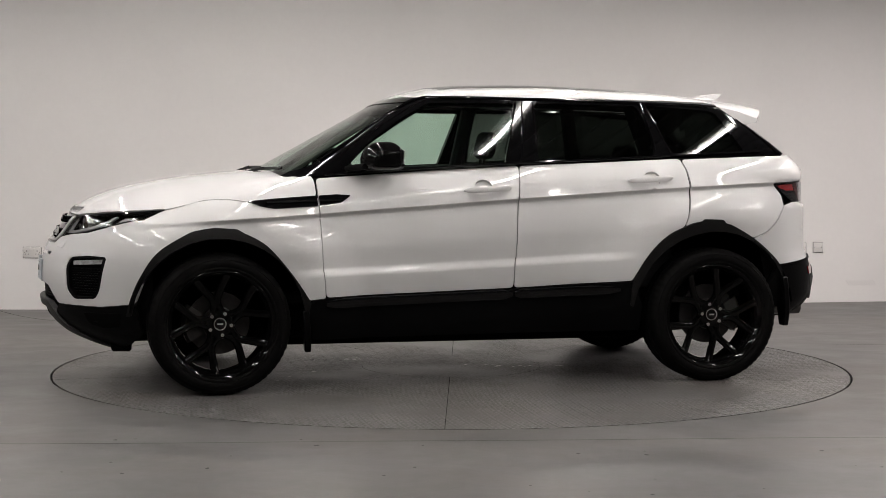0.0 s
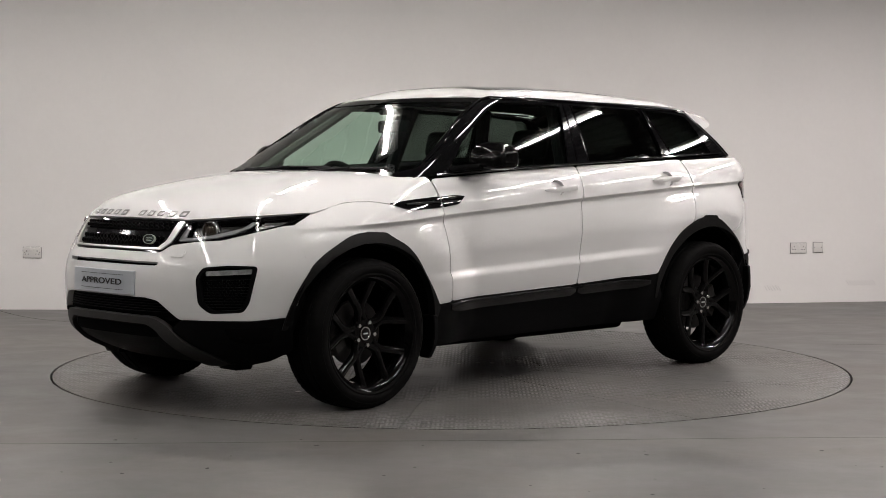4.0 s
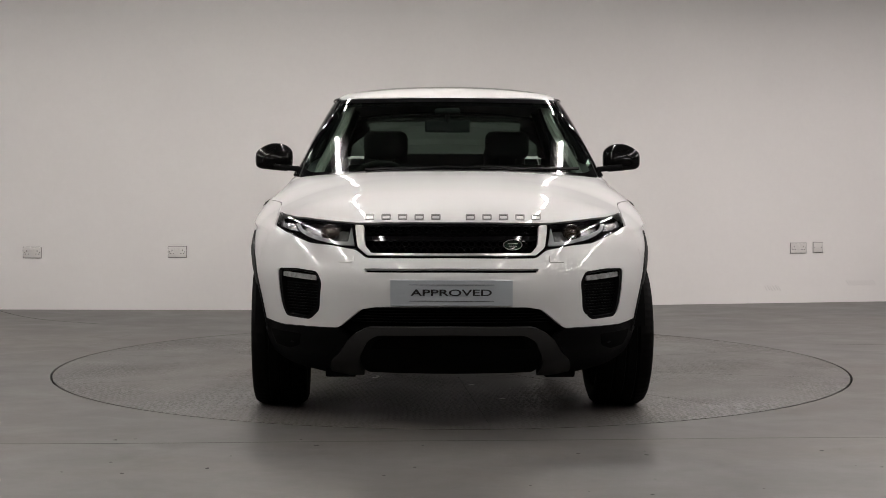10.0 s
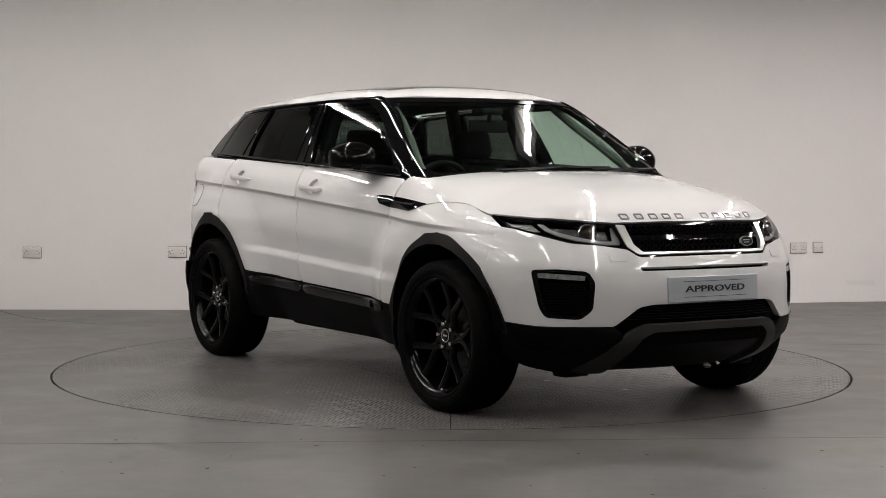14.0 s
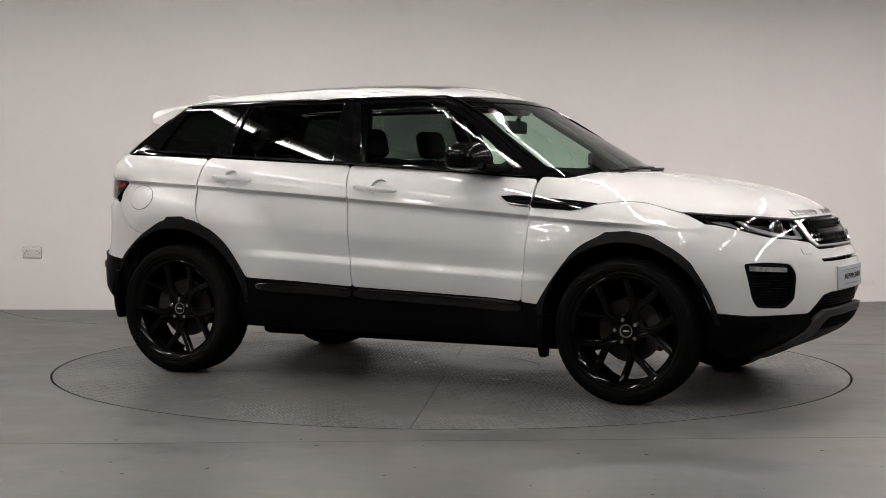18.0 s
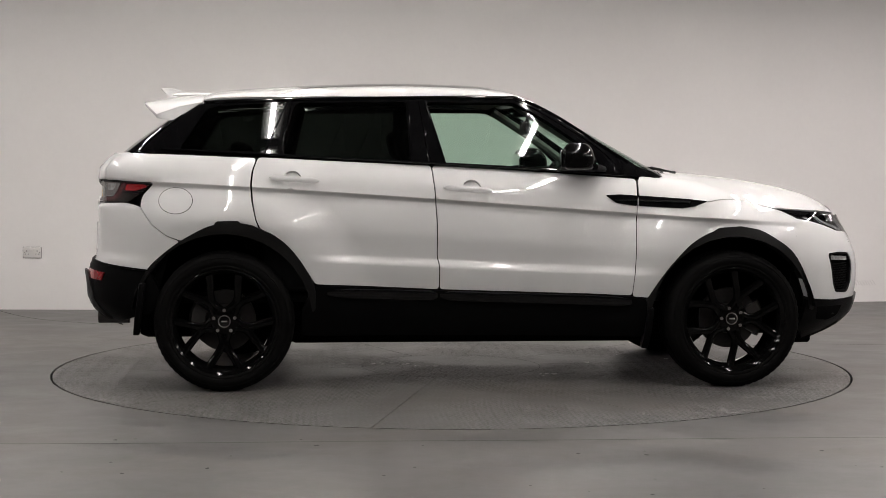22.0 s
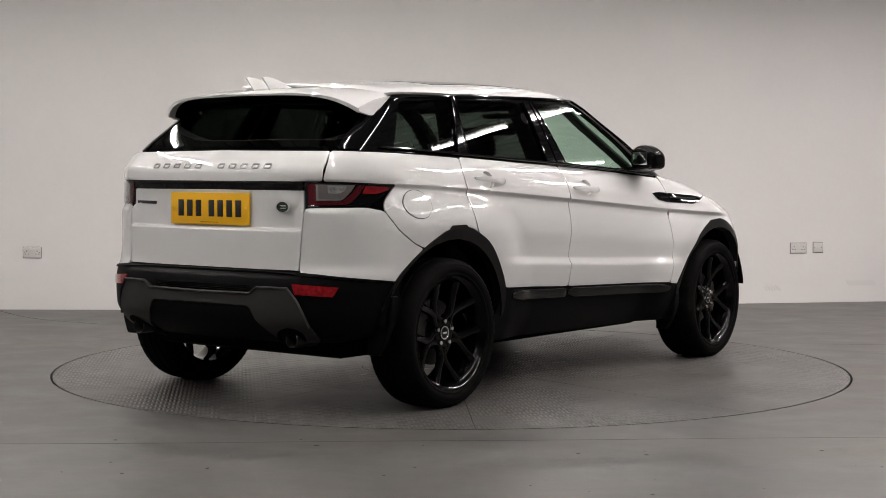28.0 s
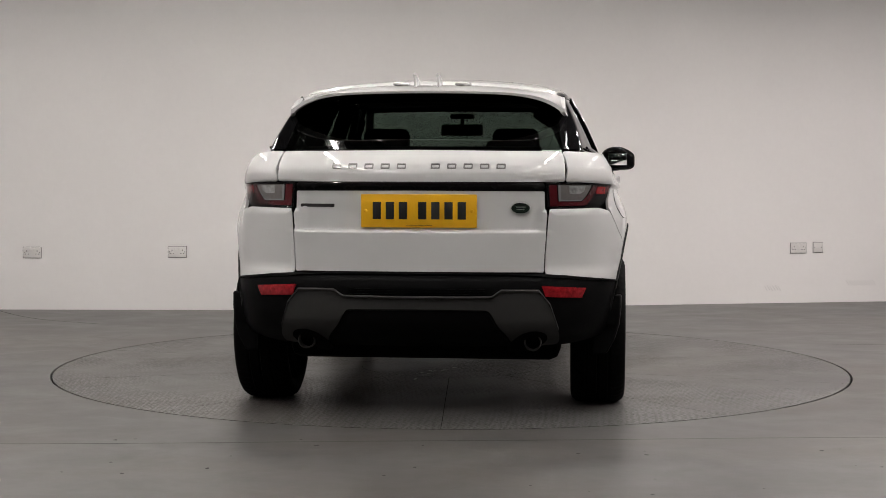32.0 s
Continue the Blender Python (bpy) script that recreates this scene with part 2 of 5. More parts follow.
corner_x = curve([(0.25, -1.8), (0.31, -1.9), (0.4, -2.045), (0.47, -2.085), (0.58, -2.09), (0.654, -2.074), (0.69, -2.056), (0.76, -2.050), (0.953, -2.046), (0.967, -2.024), (1.08, -2.020), (1.096, -2.032), (1.13, -2.03), (1.19, -1.99), (1.235, -1.935), (1.3, -1.84)])
belt_z = curve([(-2.0, 1.236), (-1.57, 1.222), (-1.16, 1.209), (-0.68, 1.184), (-0.27, 1.167), (0.21, 1.142), (0.5, 1.122), (0.8, 1.1), (1.1, 1.085)])
def even(pts, degree):
    """A polynomial fair curve near (a, b) pairs, for surfaces that mirror straight lines."""
    c = np.polyfit([p[0] for p in pts], [p[1] for p in pts], degree)
    return lambda x: np.polyval(c, np.clip(x, pts[0][0] - 0.1, pts[-1][0] + 0.1))


belt_y = even([(-2.0, 0.69), (-1.7, 0.755), (-1.2, 0.803), (-0.5, 0.825), (0.2, 0.825), (0.6, 0.812), (0.9, 0.79), (1.2, 0.76)], 4)
rail_y = even([(-1.8, 0.59), (-1.4, 0.627), (-0.8, 0.657), (-0.3, 0.65), (0.1, 0.635), (0.4, 0.605), (0.8, 0.57)], 3)
roof_z = curve([(-2.0, 1.475), (-1.75, 1.523), (-1.46, 1.568), (-1.0, 1.604), (-0.4, 1.622), (0.0, 1.612), (0.2, 1.585), (0.4, 1.54), (0.6, 1.48)])
screen_x = curve([(1.05, 1.2), (1.1, 1.115), (1.155, 1.02), (1.224, 0.895), (1.31, 0.74), (1.4, 0.575), (1.53, 0.345), (1.62, 0.19)])
back_x = curve([(1.15, -1.99), (1.23, -1.915), (1.42, -1.655), (1.55, -1.47)])


def half_width(x, z):
    """Half the body's width below the windows."""
    dz = z - crease_z(x)
    w = plan(x) - np.where(dz > 0, above(np.maximum(dz, 0)), below(np.maximum(-dz, 0)))
    s = z - swage_z(x)
    door = ramp(-0.98, -0.62, x) * ramp(1.02, 0.72, x)
    w = w + door * np.where(s > 0, 0.02 * ramp(0.05, 0.0, s), 0.02 - 0.026 * ramp(0.0, -0.3, s) - 0.045 * ramp(-0.25, -0.42, s))
    w = w - (1 - door) * 0.05 * ramp(0.45, 0.2, z)
    for cx in (-WB, WB):
        r = np.hypot(x - cx, z - HUB)
        w = w + 0.056 * ramp(0.80, 0.53, r)
    return w


def lower(p):
    x, y, z = p[..., 0], np.abs(p[..., 1]), p[..., 2]
    side = y - half_width(x, z)
    nose = (x - nose_x(z) + 0.33 * (y / 0.79) ** 2.7) * 0.8
    w = ramp(0.52, 0.60, y)
    tail = ((1 - w) * tail_x(z) + w * corner_x(z) + 0.13 * (y / 0.75) ** 4.5 - x)
    w = ramp(0.82, 0.98, x)
    top = z - (1 - w) * (belt_z(x) + 0.03) - w * (hood_z(np.maximum(x, 0.4)) - hood_fall(x) * (y / 0.8) ** 3)
    return smax(smax(smax(side, nose, 0.16), tail, 0.12), top, 0.05 + 0.05 * ramp(0.9, 1.2, x))


def upper(p):
    x, y, z = p[..., 0], np.abs(p[..., 1]), p[..., 2]
    zb = belt_z(x)
    k = (z - zb) / (1.53 - zb)
    side = (y - belt_y(x) + (belt_y(x) - rail_y(x)) * (0.8 * k + 0.2 * np.abs(k) * k)) * 0.9
    screen = (x - screen_x(z) + 0.11 * (y / 0.7) ** 2.2) * 0.5
    back = (back_x(z) + 0.07 * (y / 0.65) ** 2.5 - x) * 0.62
    top = z - roof_z(x) + 0.046 * (y / 0.6) ** 2.4
    return np.maximum(smax(smax(smax(side, screen, 0.075), back, 0.05), top, 0.045), zb - 0.04 - z)


def meet(field, eye, way, far=5.0, step=0.02):
    """Where rays first enter a field's solid."""
    eye, way = np.broadcast_arrays(np.asarray(eye, float), np.asarray(way, float))
    s = np.zeros(eye.shape[0])
    hit = np.zeros(len(s), bool)
    for _ in range(int(far / step)):
        inside = field(eye + s[:, None] * way) < 0
        hit |= inside
        if hit.all():
            break
        s = np.where(hit, s, s + step)
    lo, hi = s - step, s.copy()
    for _ in range(22):
        mid = (lo + hi) / 2
        inside = field(eye + mid[:, None] * way) < 0
        lo, hi = np.where(inside, lo, mid), np.where(inside, mid, hi)
    return eye + hi[:, None] * way, hit


def normals(field, p, e=0.002):
    g = np.stack([field(p + d) - field(p - d) for d in np.eye(3) * e], -1)
    return g / np.linalg.norm(g, axis=1)[:, None]


MODES = {"side": (1, 1), "front": (1, 1), "rear": (1, 1), "top": (1, 1), "roll": (1, 0.0135), "nose": (0.0165, 1), "tail": (0.0165, 1)}


def rays(mode, a, b):
    """Eye and way of the rays by which an outline is laid on the body."""
    o, z = np.zeros_like(a), np.ones_like(a)
    if mode == "side":
        return np.stack([a, o + 1.3, b], -1), np.stack([o, -z, o], -1)
    if mode == "front":
        return np.stack([o + 2.5, a, b], -1), np.stack([-z, o, o], -1)
    if mode == "rear":
        return np.stack([o - 2.5, a, b], -1), np.stack([z, o, o], -1)
    if mode == "top":
        return np.stack([a, b, o + 2.0], -1), np.stack([o, o, -z], -1)
    if mode == "roll":
        s, c = np.sin(np.radians(b)), np.cos(np.radians(b))
        return np.stack([a, 1.6 * s, 0.55 + 1.6 * c], -1), np.stack([o, -s, -c], -1)
    s, c = np.sin(np.radians(a)), np.cos(np.radians(a))
    k = 1 if mode == "nose" else -1
    return np.stack([k * (1.2 + 1.5 * c), 1.5 * s, b], -1), np.stack([-k * c, -s, o], -1)


def ridge_lines(mode, field, lo, hi):
    """Rows of points along the shoulder crease and the lower door swage."""
    out = []
    a = np.arange(lo[0], hi[0], 0.03 if mode == "side" else 1.6)
    b = np.full(len(a), 1.0)
    x = a
    for _ in range(3):
        if mode != "side":
            eye, way = rays(mode, a, b)
            x = meet(field, eye, way)[0][:, 0]
        b = crease_z(x)
    out += [np.stack([a, b + d], -1) for d in (0.03, 0.012, 0.0025, -0.0035, -0.010, -0.016, -0.021, -0.027, -0.036, -0.055)]
    if mode == "side":
        out += [np.stack([a, swage_z(a) + d], -1) for d in (-0.03, -0.012, -0.002, 0.006, 0.016, 0.027, 0.038, 0.049, 0.06)]
    return np.concatenate(out)


def panel(name, pts, mode, mat, parent, field=lower, r=0.02, h=0.02, grid=0.036, off=0.0, depth=0.012, holes=(), side=1, label="", hole_r=0.02, ridges=False, whole=False, levels=()):
    """A skin panel: an outline laid on the body's surface, with its edges turned in. side -1 mirrors it."""
    sa, sb = MODES[mode]
    k = np.array([sa, sb])
    loops = [rounded(np.array(pts, float) * k, r, h)] + [rounded(np.array(q, float) * k, hole_r, h) for q in holes]
    outer = loops[0]
    lo, hi = outer.min(0), outer.max(0)
    gx, gy = np.meshgrid(np.arange(lo[0] + grid / 2, hi[0], grid), np.arange(lo[1] + grid / 2, hi[1], grid))
    inner = np.stack([gx.ravel(), gy.ravel()], -1)
    keep = within(inner, outer)
    for q in loops[1:]:
        keep &= ~within(inner, q)
    for q in loops:
        keep &= clearance(inner, q) > h * 0.6
    inner = inner[keep]
    if ridges or levels:
        line = ridge_lines(mode, field, lo / k, hi / k) * k if ridges else np.zeros((0, 2))
        for z in levels:
            a = np.arange(lo[0], hi[0], 0.03)
            line = np.concatenate([line, np.stack([a, np.full(len(a), z)], -1)])
        ok = within(line, outer)
        for q in loops[1:]:
            ok &= ~within(line, q)
        for q in loops:
            ok &= clearance(line, q) > h * 0.3
        line = line[ok]
        near = np.array([np.min(np.hypot(*(line - v).T)) for v in inner]) if len(line) else np.ones(len(inner))
        inner = np.concatenate([inner[near > 0.014], line])
    flat = np.concatenate(loops + [inner])
    edges, start = [], 0
    for q in loops:
        edges += [(start + i, start + (i + 1) % len(q)) for i in range(len(q))]
        start += len(q)
    got = delaunay_2d_cdt([Vector(v) for v in flat], edges, [], 0, 1e-7)
    flat, tris = np.array([tuple(v) for v in got[0]]), np.array([f for f in got[2] if len(f) == 3])
    mid = flat[tris].mean(1)
    keep = within(mid, outer)
    for q in loops[1:]:
        keep &= ~within(mid, q)
    tris = tris[keep]
    if whole:
        root = list(range(len(flat)))

        def find(i):
            while root[i] != i:
                root[i] = root[root[i]]
                i = root[i]
            return i
        for f in tris:
            root[find(f[1])] = find(f[0])
            root[find(f[2])] = find(f[0])
        ids = np.array([find(f[0]) for f in tris])
        kinds, count = np.unique(ids, return_counts=True)
        tris = tris[ids == kinds[np.argmax(count)]]
    eye, way = rays(mode, flat[:, 0] / sa, flat[:, 1] / sb)
    p, _ = meet(field, eye, way)
    n = normals(field, p)
    p = p + n * off
    used = {}
    for f in tris:
        for i in range(3):
            e = (int(f[i]), int(f[(i + 1) % 3]))
            if (e[1], e[0]) in used:
                del used[(e[1], e[0])]
            else:
                used[e] = 1
    f = tris[len(tris) // 2]
    turn = np.dot(np.cross(p[f[1]] - p[f[0]], p[f[2]] - p[f[0]]), n[f[0]]) < 0
    verts, vn, faces = list(p), list(n), [tuple(f) for f in tris]
    if depth:
        for a, b in used:
            t = np.cross(p[b] - p[a], n[a])
            t = t / (np.linalg.norm(t) + 1e-9) * (-1 if turn else 1)
            s = len(verts)
            verts += [p[a], p[b], p[b] - n[b] * depth, p[a] - n[a] * depth]
            vn += [t] * 4
            faces.append((s, s + 3, s + 2, s + 1))
    live = sorted({i for q in faces for i in q})
    slot = {j: i for i, j in enumerate(live)}
    faces = [tuple(slot[i] for i in q) for q in faces]
    verts, vn = np.array(verts)[live], np.array(vn)[live]
    # faces look outwards
    if side < 0:
        verts, vn = verts * [1, -1, 1], vn * [1, -1, 1]
    if turn != (side < 0):
        faces = [q[::-1] for q in faces]
    return put(name, mesh_of(name, verts, faces, mat, True, vn), parent, label)


def sym(half):
    """A whole outline from its half at a >= 0, from the upper middle round to the lower middle."""
    return list(half) + [(-a, b) for a, b in half[::-1] if abs(a) > 1e-6]


def roll_sym(half):
    return list(half) + [(a, -b) for a, b in half[::-1] if abs(b) > 1e-6]


def spline(pts, n=5):
    """A smooth open line through points."""
    p = [np.array(q, float) for q in pts]
    p = [2 * p[0] - p[1]] + p + [2 * p[-1] - p[-2]]
    out = []
    for a, b, c, d in zip(p, p[1:], p[2:], p[3:]):
        for k in range(n):
            t = k / n
            out.append(tuple(0.5 * (2 * b + (c - a) * t + (2 * a - 5 * b + 4 * c - d) * t * t + (3 * b - a - 3 * c + d) * t ** 3)))
    return out + [tuple(p[-2])]


# ---- the room ----
def structure(name, bm, mat, label, angle=40):
    ob = part(name, bm, mat, None, label, angle=angle)
    return tagged(ob, kind="structure")


RING, RING_Y = 2.26, 0.05      # radius of the turntable and its centre
bm = bmesh.new()
inner_ring, outer_ring, pit = [], [], []
for k in range(192):
    a = 2 * math.pi * k / 192
    c, s = math.cos(a), math.sin(a)
    q = 16.0 / max(abs(c), abs(s))
    inner_ring.append(bm.verts.new(((RING + 0.010) * c, (RING + 0.010) * s + RING_Y, 0)))
    outer_ring.append(bm.verts.new((q * c, q * s, 0)))
    pit.append(bm.verts.new(((RING + 0.010) * c, (RING + 0.010) * s + RING_Y, -0.12)))
for k in range(192):
    j = (k + 1) % 192
    bm.faces.new((inner_ring[k], outer_ring[k], outer_ring[j], inner_ring[j]))
    bm.faces.new((pit[k], inner_ring[k], inner_ring[j], pit[j]))
structure("floor", bm, FLOOR, "grey painted concrete floor, scuffed and faintly stained", angle=60)
bm = bmesh.new()
bmesh.ops.create_circle(bm, cap_ends=True, radius=RING + 0.009, segments=64, matrix=Matrix.Translation((0, RING_Y, -0.1)))
structure("pit_floor", bm, VOID, "dark pit under the turntable plate")


def wall_strip(name, path, height, label, mat=WALL):
    """A wall 0.15 thick that follows a plan line; its inner face lies on the line."""
    bm = bmesh.new()
    rows = []
    for i, (x, y) in enumerate(path):
        a, b = path[max(i - 1, 0)], path[min(i + 1, len(path) - 1)]
        d = Vector((b[0] - a[0], b[1] - a[1])).normalized()
        ox, oy = x - d.y * 0.15, y + d.x * 0.15
        rows.append([bm.verts.new((x, y, -0.01)), bm.verts.new((x, y, height)), bm.verts.new((ox, oy, height)), bm.verts.new((ox, oy, -0.01))])
    for a, b in zip(rows, rows[1:]):
        for j in range(4):
            bm.faces.new((a[j], a[(j + 1) % 4], b[(j + 1) % 4], b[j]))
    bm.faces.new(rows[0]), bm.faces.new(rows[-1][::-1])
    return structure(name, bm, mat, label, angle=30)


ROOM_H = 3.9
north = [(-7.5, 3.62), (-2.2, 3.62)]
for k in range(1, 17):
    u = k / 16
    north.append((-2.2 + 2.1 * u * 1.0, 3.62 + 0.5 * 2.1 * 0.2075 * u * u))
x0, y0 = north[-1]
north.append((8.0, y0 + (8.0 - x0) * 0.2075))
wall_strip("wall_north", north, ROOM_H, "white painted wall with a gentle bend and faint scuffs")
# three walls added out of view; their grey keeps the fill light down
wall_strip("wall_east", [(8.0, north[-1][1]), (8.0, -13.0)], ROOM_H, "unseen side wall, added, dull grey to return little light", DIM)
wall_strip("wall_south", [(8.0, -13.0), (-7.5, -13.0)], ROOM_H, "unseen wall behind the camera, dull grey to keep reflections dark", DIM)
wall_strip("wall_west", [(-7.5, -13.0), (-7.5, 3.62)], ROOM_H, "unseen side wall, added, dull grey to return little light", DIM)
bm = bmesh.new()
box(bm, (-8, -13.5, ROOM_H), (8.4, 6.2, ROOM_H + 0.15))
for k in range(60):
    x = -7.4 + k * 0.26
    box(bm, (x, -13, ROOM_H - 0.05), (x + 0.1, 5.2, ROOM_H + 0.004))
structure("ceiling", bm, CEIL, "dark ribbed metal deck ceiling")


def batten(x, y0, y1, z, watts):
    thing = tagged(new("batten_light"), "long white ceiling batten with two glowing tubes", "ceiling light", "rows of ceiling lights")
    thing.location = (x, (y0 + y1) / 2, z)
    h = (y1 - y0) / 2
    bm = bmesh.new()
    box(bm, (-0.085, -h, 0.02), (0.085, h, 0.07), 0.008)
    part("casing", bm, CASING, thing)
    for e in (-1, 1):
        bm = bmesh.new()
        lathe(bm, [(0.0005, -h + 0.02), (0.01, -h + 0.02), (0.01, h - 0.02), (0.0005, h - 0.02)], 12)
        part("tube", bm, GLOW, thing, "glowing white tube").location = (e * 0.013, 0, -0.002)
        bm = bmesh.new()
        box(bm, (-0.08, e * h - 0.012, -0.025), (0.08, e * h + 0.012, 0.03), 0.006)
        part("end_cap", bm, CASING, thing)
        bm = bmesh.new()
        box(bm, (-0.004, e * (h - 0.2) - 0.004, 0.07), (0.004, e * (h - 0.2) + 0.004, ROOM_H - z))
        part("hanger", bm, STEEL, thing)
    lamp = bpy.data.lights.new("batten_lamp", "AREA")
    lamp.shape, lamp.size, lamp.size_y, lamp.energy, lamp.color = "RECTANGLE", 0.036, 2 * h, watts, (1.0, 0.903, 0.895)
    ob = new("batten_lamp", lamp)
    ob.location = (x, (y0 + y1) / 2, z - 0.025)
    return thing


LAMP_Z = 3.0
EVEN = (1.1, 0.96, 0.68, 0.48, 0.34)       # share of each batten along a row
# row at -4.75 is added, and row at 4.7 boosted, to light the walls
for x, start, shares in ((-4.75, 0.75, [0.8 * k for k in EVEN]), (-2.9, 0.75, [0.74 * k for k in EVEN]), (-1.0, 0.75, [0.72 * k for k in EVEN]),
                         (1.0, 0.75, [0.76 * k for k in EVEN]), (2.9, 1.0, [1.35 * k for k in (1.1, 0.9, 0.55, 0.4, 0.28)]), (4.7, 1.3, [2.2 * k for k in (1.5, 0.9, 0.45, 0.3, 0.2)])):
    for k, share in enumerate(shares):
        batten(x, start - 1.5 * k, start - 1.5 * k + 1.2, LAMP_Z, LAMP_W * share)


def heading(t):
    """The turntable's angle at t seconds, in degrees."""
    return math.degrees(3.3493 + 0.1372 * t + 0.9687e-4 * (t - 16) ** 2)


# ---- the turntable ----
turntable = tagged(new("turntable"), "round grey turntable of wedge tread plates set flush in the floor", "turntable")


def tread_material():
    """Grey-painted steel with short raised bars in alternating directions."""
    m = material("painted_tread_plate", (0.074, 0.0715, 0.069), 0.34, spec=0.5, grain=0.14, scale=16, stain=0.22, stain_scale=1.4)
    t = m.node_tree
    co = t.nodes.new("ShaderNodeTexCoord").outputs["Object"]
    waves = []
    for turn in (0.0, math.pi / 2):
        r = t.nodes.new("ShaderNodeMapping")
        r.inputs["Rotation"].default_value = (0, 0, turn + math.pi / 4)
        t.links.new(co, r.inputs[0])
        w = t.nodes.new("ShaderNodeTexWave")
        w.inputs["Scale"].default_value = 15.0
        t.links.new(r.outputs[0], w.inputs[0])
        waves.append(w.outputs["Fac"])
    r = t.nodes.new("ShaderNodeMapping")
    r.inputs["Rotation"].default_value = (0, 0, math.pi / 4)
    t.links.new(co, r.inputs[0])
    c = t.nodes.new("ShaderNodeTexChecker")
    c.inputs["Scale"].default_value = 19.0
    t.links.new(r.outputs[0], c.inputs[0])
    x = t.nodes.new("ShaderNodeMix")
    t.links.new(c.outputs["Fac"], x.inputs[0]), t.links.new(waves[0], x.inputs[2]), t.links.new(waves[1], x.inputs[3])
    # worn smooth in patches
    n = t.nodes.new("ShaderNodeTexNoise")
    n.inputs["Scale"].default_value = 1.1
    t.links.new(co, n.inputs["Vector"])
    k = t.nodes.new("ShaderNodeMapRange")
    k.inputs[1].default_value, k.inputs[2].default_value, k.inputs[3].default_value, k.inputs[4].default_value = 0.40, 0.56, 0.10, 1.0
    t.links.new(n.outputs["Fac"], k.inputs[0])
    u = t.nodes.new("ShaderNodeBump")
    u.inputs["Distance"].default_value = 0.0045
    t.links.new(k.outputs[0], u.inputs["Strength"])
    t.links.new(x.outputs[0], u.inputs["Height"])
    t.links.new(u.outputs[0], t.nodes["Principled BSDF"].inputs["Normal"])
    return m


TREAD = tread_material()
streaked(TREAD, (1.0, 1.0, 1), 0.10, 0.32, 0.44, 2.4)
bm = bmesh.new()
lathe(bm, [(0.0001, -0.005), (RING - 0.006, -0.005), (RING, -0.008), (RING, -0.07)], 192, "z")
bmesh.ops.remove_doubles(bm, verts=bm.verts, dist=0.0005)
part("base_plate", bm, VOID, turntable, "dark steel base under the tread plates", angle=60)


def ring_sector(a0, a1, r0, r1, n, cut):
    """A flat wedge plate with a small gap kept along its two straight edges."""
    bm = bmesh.new()
    out = [(r1 * math.cos(a), r1 * math.sin(a)) for a in np.linspace(a0 + cut / r1, a1 - cut / r1, n)]
    out += [(r0 * math.cos(a), r0 * math.sin(a)) for a in np.linspace(a1 - cut / r0, a0 + cut / r0, 8)]
    prism(bm, out, -0.006, 0.0, "z")
    return bm


for k in range(10):
    part("tread_plate", ring_sector(radians(4 + 36 * k), radians(40 + 36 * k), 0.52, RING - 0.003, 28, 0.0018), TREAD, turntable)
bm = bmesh.new()
bmesh.ops.create_circle(bm, cap_ends=True, radius=0.517, segments=64)
part("centre_plate", bm, TREAD, turntable)

# small bright flecks scattered in a few clusters on the plate
rng = random.Random(11)
bm = bmesh.new()
for x, y, spread, count in ((0.39, -0.03, 0.09, 9), (-0.55, 0.3, 0.05, 5), (0.16, 0.05, 0.04, 3), (-0.9, -0.6, 0.25, 4)):
    for k in range(count):
        cx, cy, r = x + rng.gauss(0, spread), y + rng.gauss(0, spread * 0.6), rng.uniform(0.005, 0.016)
        bm.faces.new([bm.verts.new((cx + r * (0.5 + rng.random()) * math.cos(q), cy + r * (0.5 + rng.random()) * math.sin(q), 0.0012)) for q in (0, 1.1, 2.0, 3.2, 4.3, 5.3)])
bmesh.ops.rotate(bm, cent=(0, 0, 0), matrix=Matrix.Rotation(-radians(heading(0)), 3, "Z"), verts=bm.verts)
tagged(part("bright_fleck", bm, material("pale_bright_fleck", (0.6, 0.59, 0.57), 0.35, metal=0.5), turntable, "small bright flecks on the plate"), kind="stuff")

# ---- the car ----
car = tagged(new("car"), "white five-door SUV with black wheels, trim and mirrors", "car")
def oval(a, b, ra, rb, n=20):
    return [(a + ra * math.cos(2 * math.pi * k / n), b + rb * math.sin(2 * math.pi * k / n)) for k in range(n)]


DOOR_F = [(0.828, 1.094), (0.822, 1.005), (0.812, 0.852), (0.805, 0.648), (0.794, 0.546), (0.789, 0.487), (-0.215, 0.519), (-0.215, 0.644), (-0.227, 0.687), (-0.227, 0.85), (-0.239, 1.026), (-0.254, 1.162), (0.2, 1.138)]
DOOR_R = [(-0.26, 1.162), (-0.2445, 1.026), (-0.2325, 0.85), (-0.2325, 0.687), (-0.2205, 0.644), (-0.2205, 0.519), *spline([(-0.862, 0.551), (-0.951, 0.69), (-1.053, 0.792), (-1.14, 0.838)]), (-1.161, 0.88), (-1.18, 0.981), (-1.185, 1.068), (-1.177, 1.141), (-1.154, 1.203), (-0.68, 1.18)]
FENDER = [(0.8265, 1.0), (1.04, 0.985), *spline([(1.186, 0.972), (1.289, 0.986), (1.405, 0.98), (1.533, 0.946), (1.612, 0.926)]), (1.7, 0.885), *spline([(1.69, 0.662), (1.637, 0.723), (1.489, 0.816), (1.372, 0.845), (1.225, 0.825), (1.109, 0.766), (1.021, 0.678), (0.934, 0.566), (0.877, 0.474)]), (0.793, 0.482), (0.798, 0.546), (0.809, 0.648), (0.816, 0.852)]
